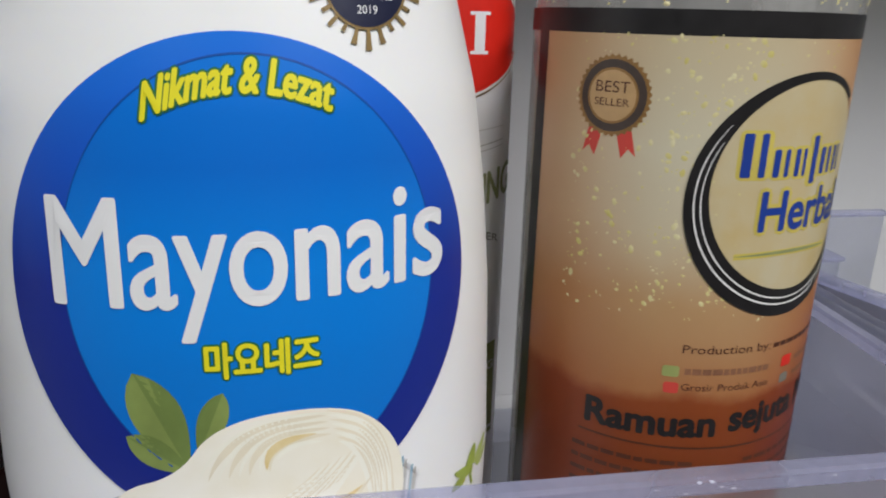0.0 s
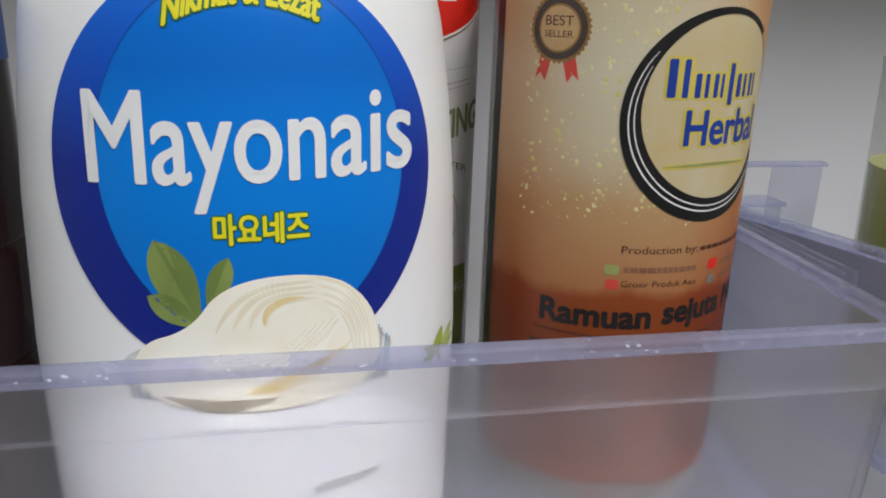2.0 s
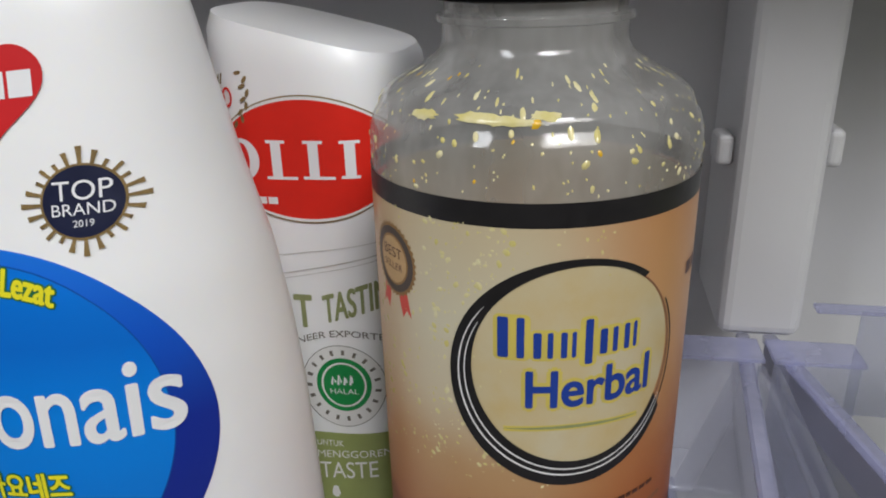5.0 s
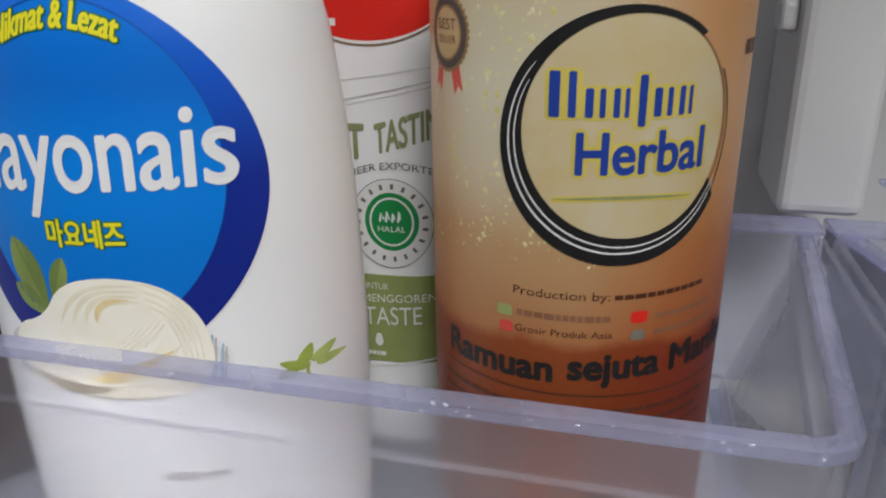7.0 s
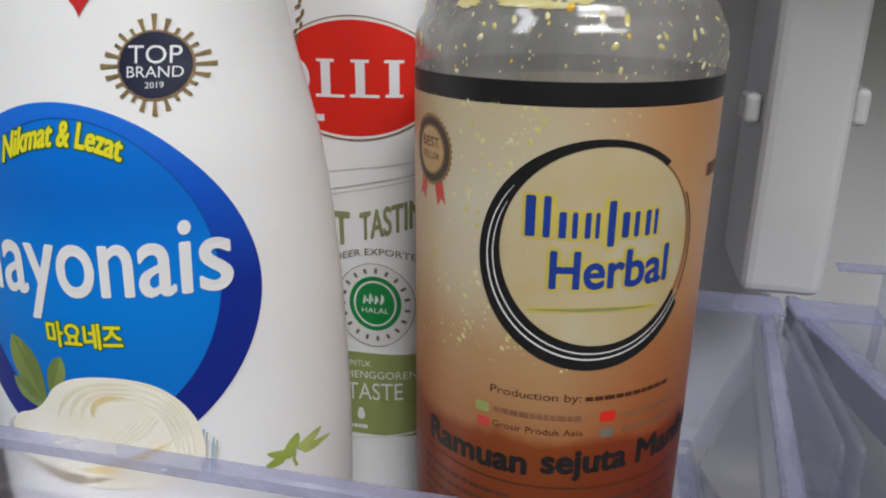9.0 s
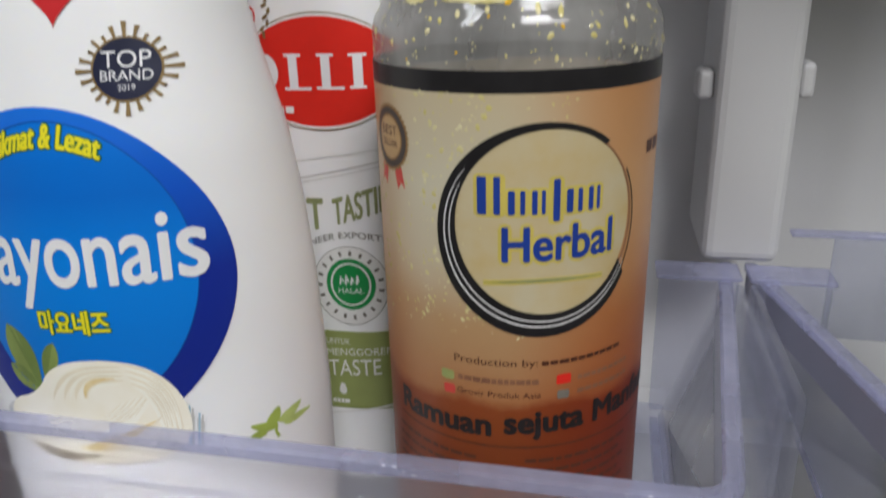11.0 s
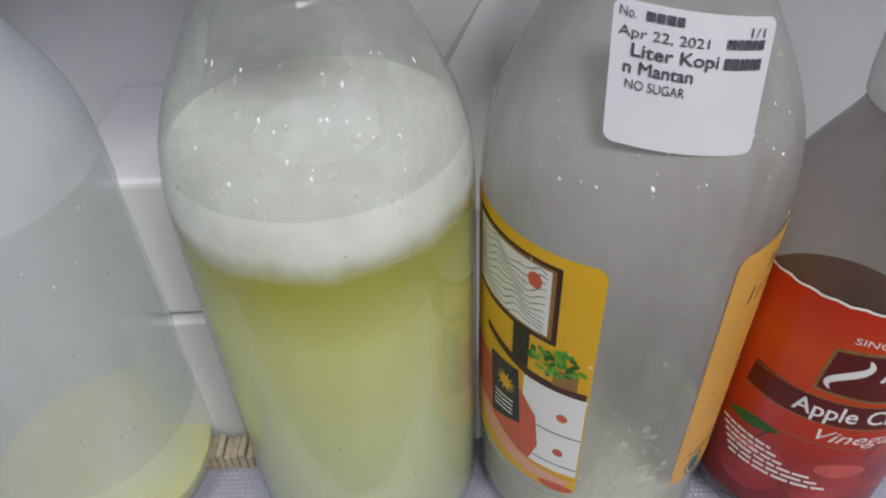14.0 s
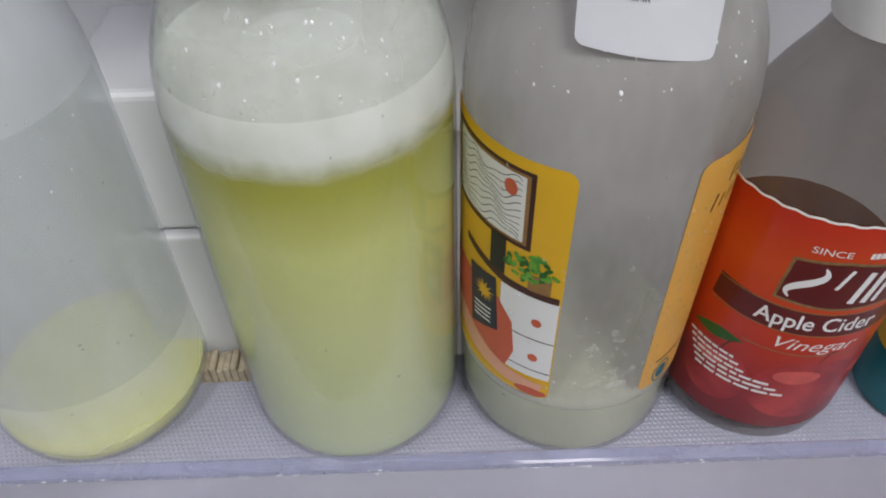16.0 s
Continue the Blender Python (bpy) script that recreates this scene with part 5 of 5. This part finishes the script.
    lettering("NO SUGAR", L0 + 0.07 * w, L0 + 0.46 * w, 0.7634, 0.0020, S, THERMAL, sticker, 0.0003)
    drops("condensation", M, (D(-6), D(24)), (0.618, 0.652), 26, (0.0006, 0.0026), WATER, b, 25, "clusters of clear bubbles", h=0.0003)
    drops("condensation", M, (D(-24), D(30)), (0.606, 0.630), 90, (0.0002, 0.0009), WATER, b, 26, "fine bubbles", h=0.0003)
    drops("wet_sparkle", M, (D(-55), D(60)), (0.735, 0.768), 40, (0.00015, 0.0006), GLINT, b, 123, "water beads with their glint put in as white")
    drops("wet_sparkle", M, (D(26), D(62)), (0.62, 0.69), 60, (0.0002, 0.0007), WATER, b, 124, "beads on the amber panel", h=0.0003)
    drops("condensation", M, (D(-60), D(70)), (0.60, 0.765), 130, (0.0002, 0.0011), WATER, b, 24, "water droplets", h=0.0004)


tall_bottles()


# ---- vinegar ----
def vinegar():
    c, R = (0.2440, 0.1705), 0.0372
    b = thing("vinegar_bottle", (*c, 0.5625), "glass bottle of apple cider vinegar with a red label", "bottle")
    prof = [(R - 0.012, 0.5627), (R - 0.004, 0.5645), (R, 0.571), (R, 0.688), (R - 0.0020, 0.6975), (R - 0.0100, 0.7140), (R - 0.0190, 0.7290), (0.0150, 0.7380), (0.0148, 0.7460)]
    lathe("body", c, rounded(prof, 2), VIN_HEAD, b, "clear glass wall", 96, shadow=False)
    lathe("vinegar", c, [(R - 0.014, 0.5650), (R - 0.0056, 0.5675), (R - 0.0022, 0.574), (R - 0.0022, 0.6480), (0.0, 0.6482)], VINEGAR, b, "brown vinegar")
    cap = lathe("cap", c, rounded([(0.0160, 0.7355), (0.0182, 0.7357), (0.0180, 0.7588), (0.0168, 0.7613), (0.0, 0.7618)], 1), CAPW, b, "white ribbed screw cap", 96, flute=1, depth=0.0003)
    M = round_map(c, lambda z: R if z is None else interp(prof, z))
    D = deg(R)
    lab = sleeve("label", M, D(-112), D(74), 0.5790, 0.6885, VIN_LABEL, b, 0.0003, "orange-red paper label", 60, 24)
    stroke("label_edge", [(D(-112) + D(186) * i / 60, 0.6883 + 0.0003 * math.sin(i * 1.7)) for i in range(61)], 0.0008, M, LABELW, lab, 0.0004)
    stroke("maroon_swoosh", [(D(-64) + D(112) * i / 40, 0.6447 - 0.0022 * math.sin(math.pi * i / 40)) for i in range(41)], 0.0116, M, MAROON, lab, 0.0006, "dark maroon band")
    for z in (0.6372, 0.6488):
        stroke("gold_rule", [(D(-64) + D(110) * i / 30, z + 0.0004 * math.cos(i / 5)) for i in range(31)], 0.0005, M, GOLD, lab, 0.0007)
    plate = [(D(-35), 0.6520), (D(-33), 0.6715), (D(-8), 0.6735), (D(24), 0.6715), (D(26), 0.6520), (D(-6), 0.6505)]
    plate = [(p[0] + (q[0] - p[0]) * i / 6, p[1] + (q[1] - p[1]) * i / 6) for p, q in zip(plate, plate[1:] + plate[:1]) for i in range(6)]
    mid = (D(-5), 0.6618)
    patch("brand_plate", plate, M, GOLD, lab, 0.0007, "gold-edged maroon plate", 5, centre=mid)
    patch("brand_plate", [(mid[0] + (u - mid[0]) * 0.95, mid[1] + (z - mid[1]) * 0.90) for u, z in plate], M, MAROON, lab, 0.0009, rings=5, centre=mid)
    wave = [(D(-20) + 0.0046 * math.sin(5.2 * (f - 0.5)) * (1 - 0.3 * f) - 0.0030 * (1 - f), 0.6542 + 0.0154 * f) for f in [k / 20 for k in range(21)]]
    stroke("plate_bar", wave, [0.0006 + 0.0024 * math.sin(math.pi * k / 20) for k in range(21)], M, WHITE_INK, lab, 0.0012)
    for i, (u, w) in enumerate(((-9, 0.0013), (1, 0.0022), (7.5, 0.0022), (13, 0.0018))):
        z0, z1 = (0.6545, 0.6690) if i else (0.6610, 0.6700)
        stroke("plate_bar", line((D(u), z0), (D(u) + 0.0028, z1), 5), w, M, WHITE_INK, lab, 0.0012)
    lettering("SINCE", D(-27), D(-9), 0.6752, 0.0026, M, LABELW, lab, 0.0007)
    bars(D(-1), D(10), 0.6752, 0.0024, M, LABELW, lab, 0.0007, 4, 91)
    lettering("Apple Cider", D(-39.5), D(23), 0.6398, 0.0068, M, WHITE_INK, lab, 0.0009, bold=0.012, label="white serif lettering")
    lettering("Vinegar", D(-24), D(20), 0.6287, 0.0056, M, LABELW, lab, 0.0009, shear=0.35)
    stroke("gold_rule", [(D(-40) + D(80) * i / 30, 0.6268 - 0.0010 * math.sin(math.pi * i / 30)) for i in range(31)], 0.0005, M, GOLD, lab, 0.0007)
    for u, z, ru, rz in ((-48, 0.603, 0.0130, 0.0160), (4, 0.6045, 0.0205, 0.0185), (42, 0.604, 0.0120, 0.0150)):
        ap = [(D(u) + ru * math.cos(a) * (1 - 0.06 * math.sin(a)), z + rz * math.sin(a) - 0.0024 * max(0, math.sin(a)) ** 12) for a in [2 * math.pi * i / 48 for i in range(48)]]
        ap = [(p, max(0.5800, q)) for p, q in ap]
        patch("apple_print", ap, M, APPLE, lab, 0.0004 + u * 1e-6, "printed red apple", 4)
        patch("apple_shine", [(p, max(0.5806, q)) for p, q in ellipse(D(u) - ru * 0.25, z + rz * 0.42, ru * 0.42, rz * 0.22, 24)], M, APPLE_SHINE, lab, 0.00046 + u * 1e-6, rings=2)
        stroke("apple_stalk", [(D(u), z + rz - 0.002), (D(u) + 0.002, z + rz + 0.003), (D(u) + 0.004, z + rz + 0.0045)], 0.0006, M, BROWN, lab, 0.0007)
    lf = [(D(-70) + D(32) * t, 0.6215 + 0.0030 * t + s * 0.0030 * math.sin(math.pi * t)) for s, rg in ((1, range(0, 11)), (-1, range(9, 0, -1))) for t in [i / 10 for i in rg]]
    patch("apple_leaf", lf, M, PLANTD, lab, 0.0006, "printed green leaf", 2)
    for i in range(6):
        bars(D(-70 + 2 * i), D(-32 + 5 * i if i > 2 else -40 + 4 * i), 0.6150 - i * 0.0028, 0.0013, M, LABELW, lab, 0.0008, 6, 95 + i, rise=-0.0006)


vinegar()


# ---- other things at the edges of the bins ----
def sauce_bottle():
    c = (-0.0960, 0.150)
    b = thing("sauce_bottle", (*c, 0.8605), "dark brown bottle of sauce with a blue label top", "bottle")
    prof = [(0.026, 0.8607), (0.0295, 0.864), (0.030, 0.870), (0.0302, 0.910), (0.0292, 0.912), (0.0302, 0.914), (0.0302, 0.938), (0.0292, 0.940), (0.0302, 0.942), (0.0302, 1.02), (0.022, 1.05), (0.014, 1.06)]
    lathe("body", c, prof, DARK_SAUCE, b, "glossy dark brown wall")
    lathe("cap", c, [(0.0135, 1.0602), (0.0155, 1.0604), (0.0155, 1.076), (0.0, 1.0765)], BLACK, b, "black cap")
    M = round_map(c, lambda z: 0.0302 if z is None else interp(prof, z))
    sleeve("label", M, -0.05, 0.075, 0.9815, 0.9955, BLUE_LAB, b, 0.0004, "blue label band", 40, 4)
    sleeve("label", M, -0.05, 0.075, 0.9956, 1.012, LABELW, b, 0.0004, "white label band", 40, 4)


def green_drink():
    c = (0.2330, 0.178)
    g = thing("drink_glass", (*c, 0.8605), "clear tumbler of pale green drink in the bin", "glass")
    prof = [(0.030, 0.8607), (0.035, 0.862), (0.0365, 0.880), (0.0400, 0.983), (0.0404, 0.9845), (0.0392, 0.9845), (0.0385, 0.981)]
    lathe("wall", c, prof, GLASS, g, "clear wall with a rolled rim", shadow=False)
    lathe("drink", c, [(0.028, 0.8625), (0.0335, 0.864), (0.0352, 0.880), (0.0384, 0.948), (0.0, 0.9482)], LIME_PALE, g, "pale green drink")


def teal_jar():
    c = (0.3170, 0.160)
    j = thing("jar", (*c, 0.5625), "small teal and yellow printed jar", "jar")
    prof = [(0.020, 0.5627), (0.0235, 0.565), (0.024, 0.572), (0.024, 0.640), (0.020, 0.648)]
    lathe("body", c, prof, TEAL, j)
    M = round_map(c, lambda z: 0.024 if z is None else interp(prof, z))
    sleeve("label_band", M, -0.06, 0.06, 0.594, 0.628, YPANEL, j, 0.0004, "yellow printed band", 40, 3)
    lathe("lid", c, rounded([(0.0205, 0.6484), (0.0225, 0.6486), (0.0225, 0.660), (0.0, 0.662)], 1), CAPW, j, "white lid")


LIME_PALE = print_ramp("pale_green_drink", [(0.86, lin(150, 160, 96)), (0.925, lin(166, 170, 72)), (0.949, lin(188, 190, 104))], 0.25, noise_amount=0.008)
sauce_bottle()
green_drink()
teal_jar()
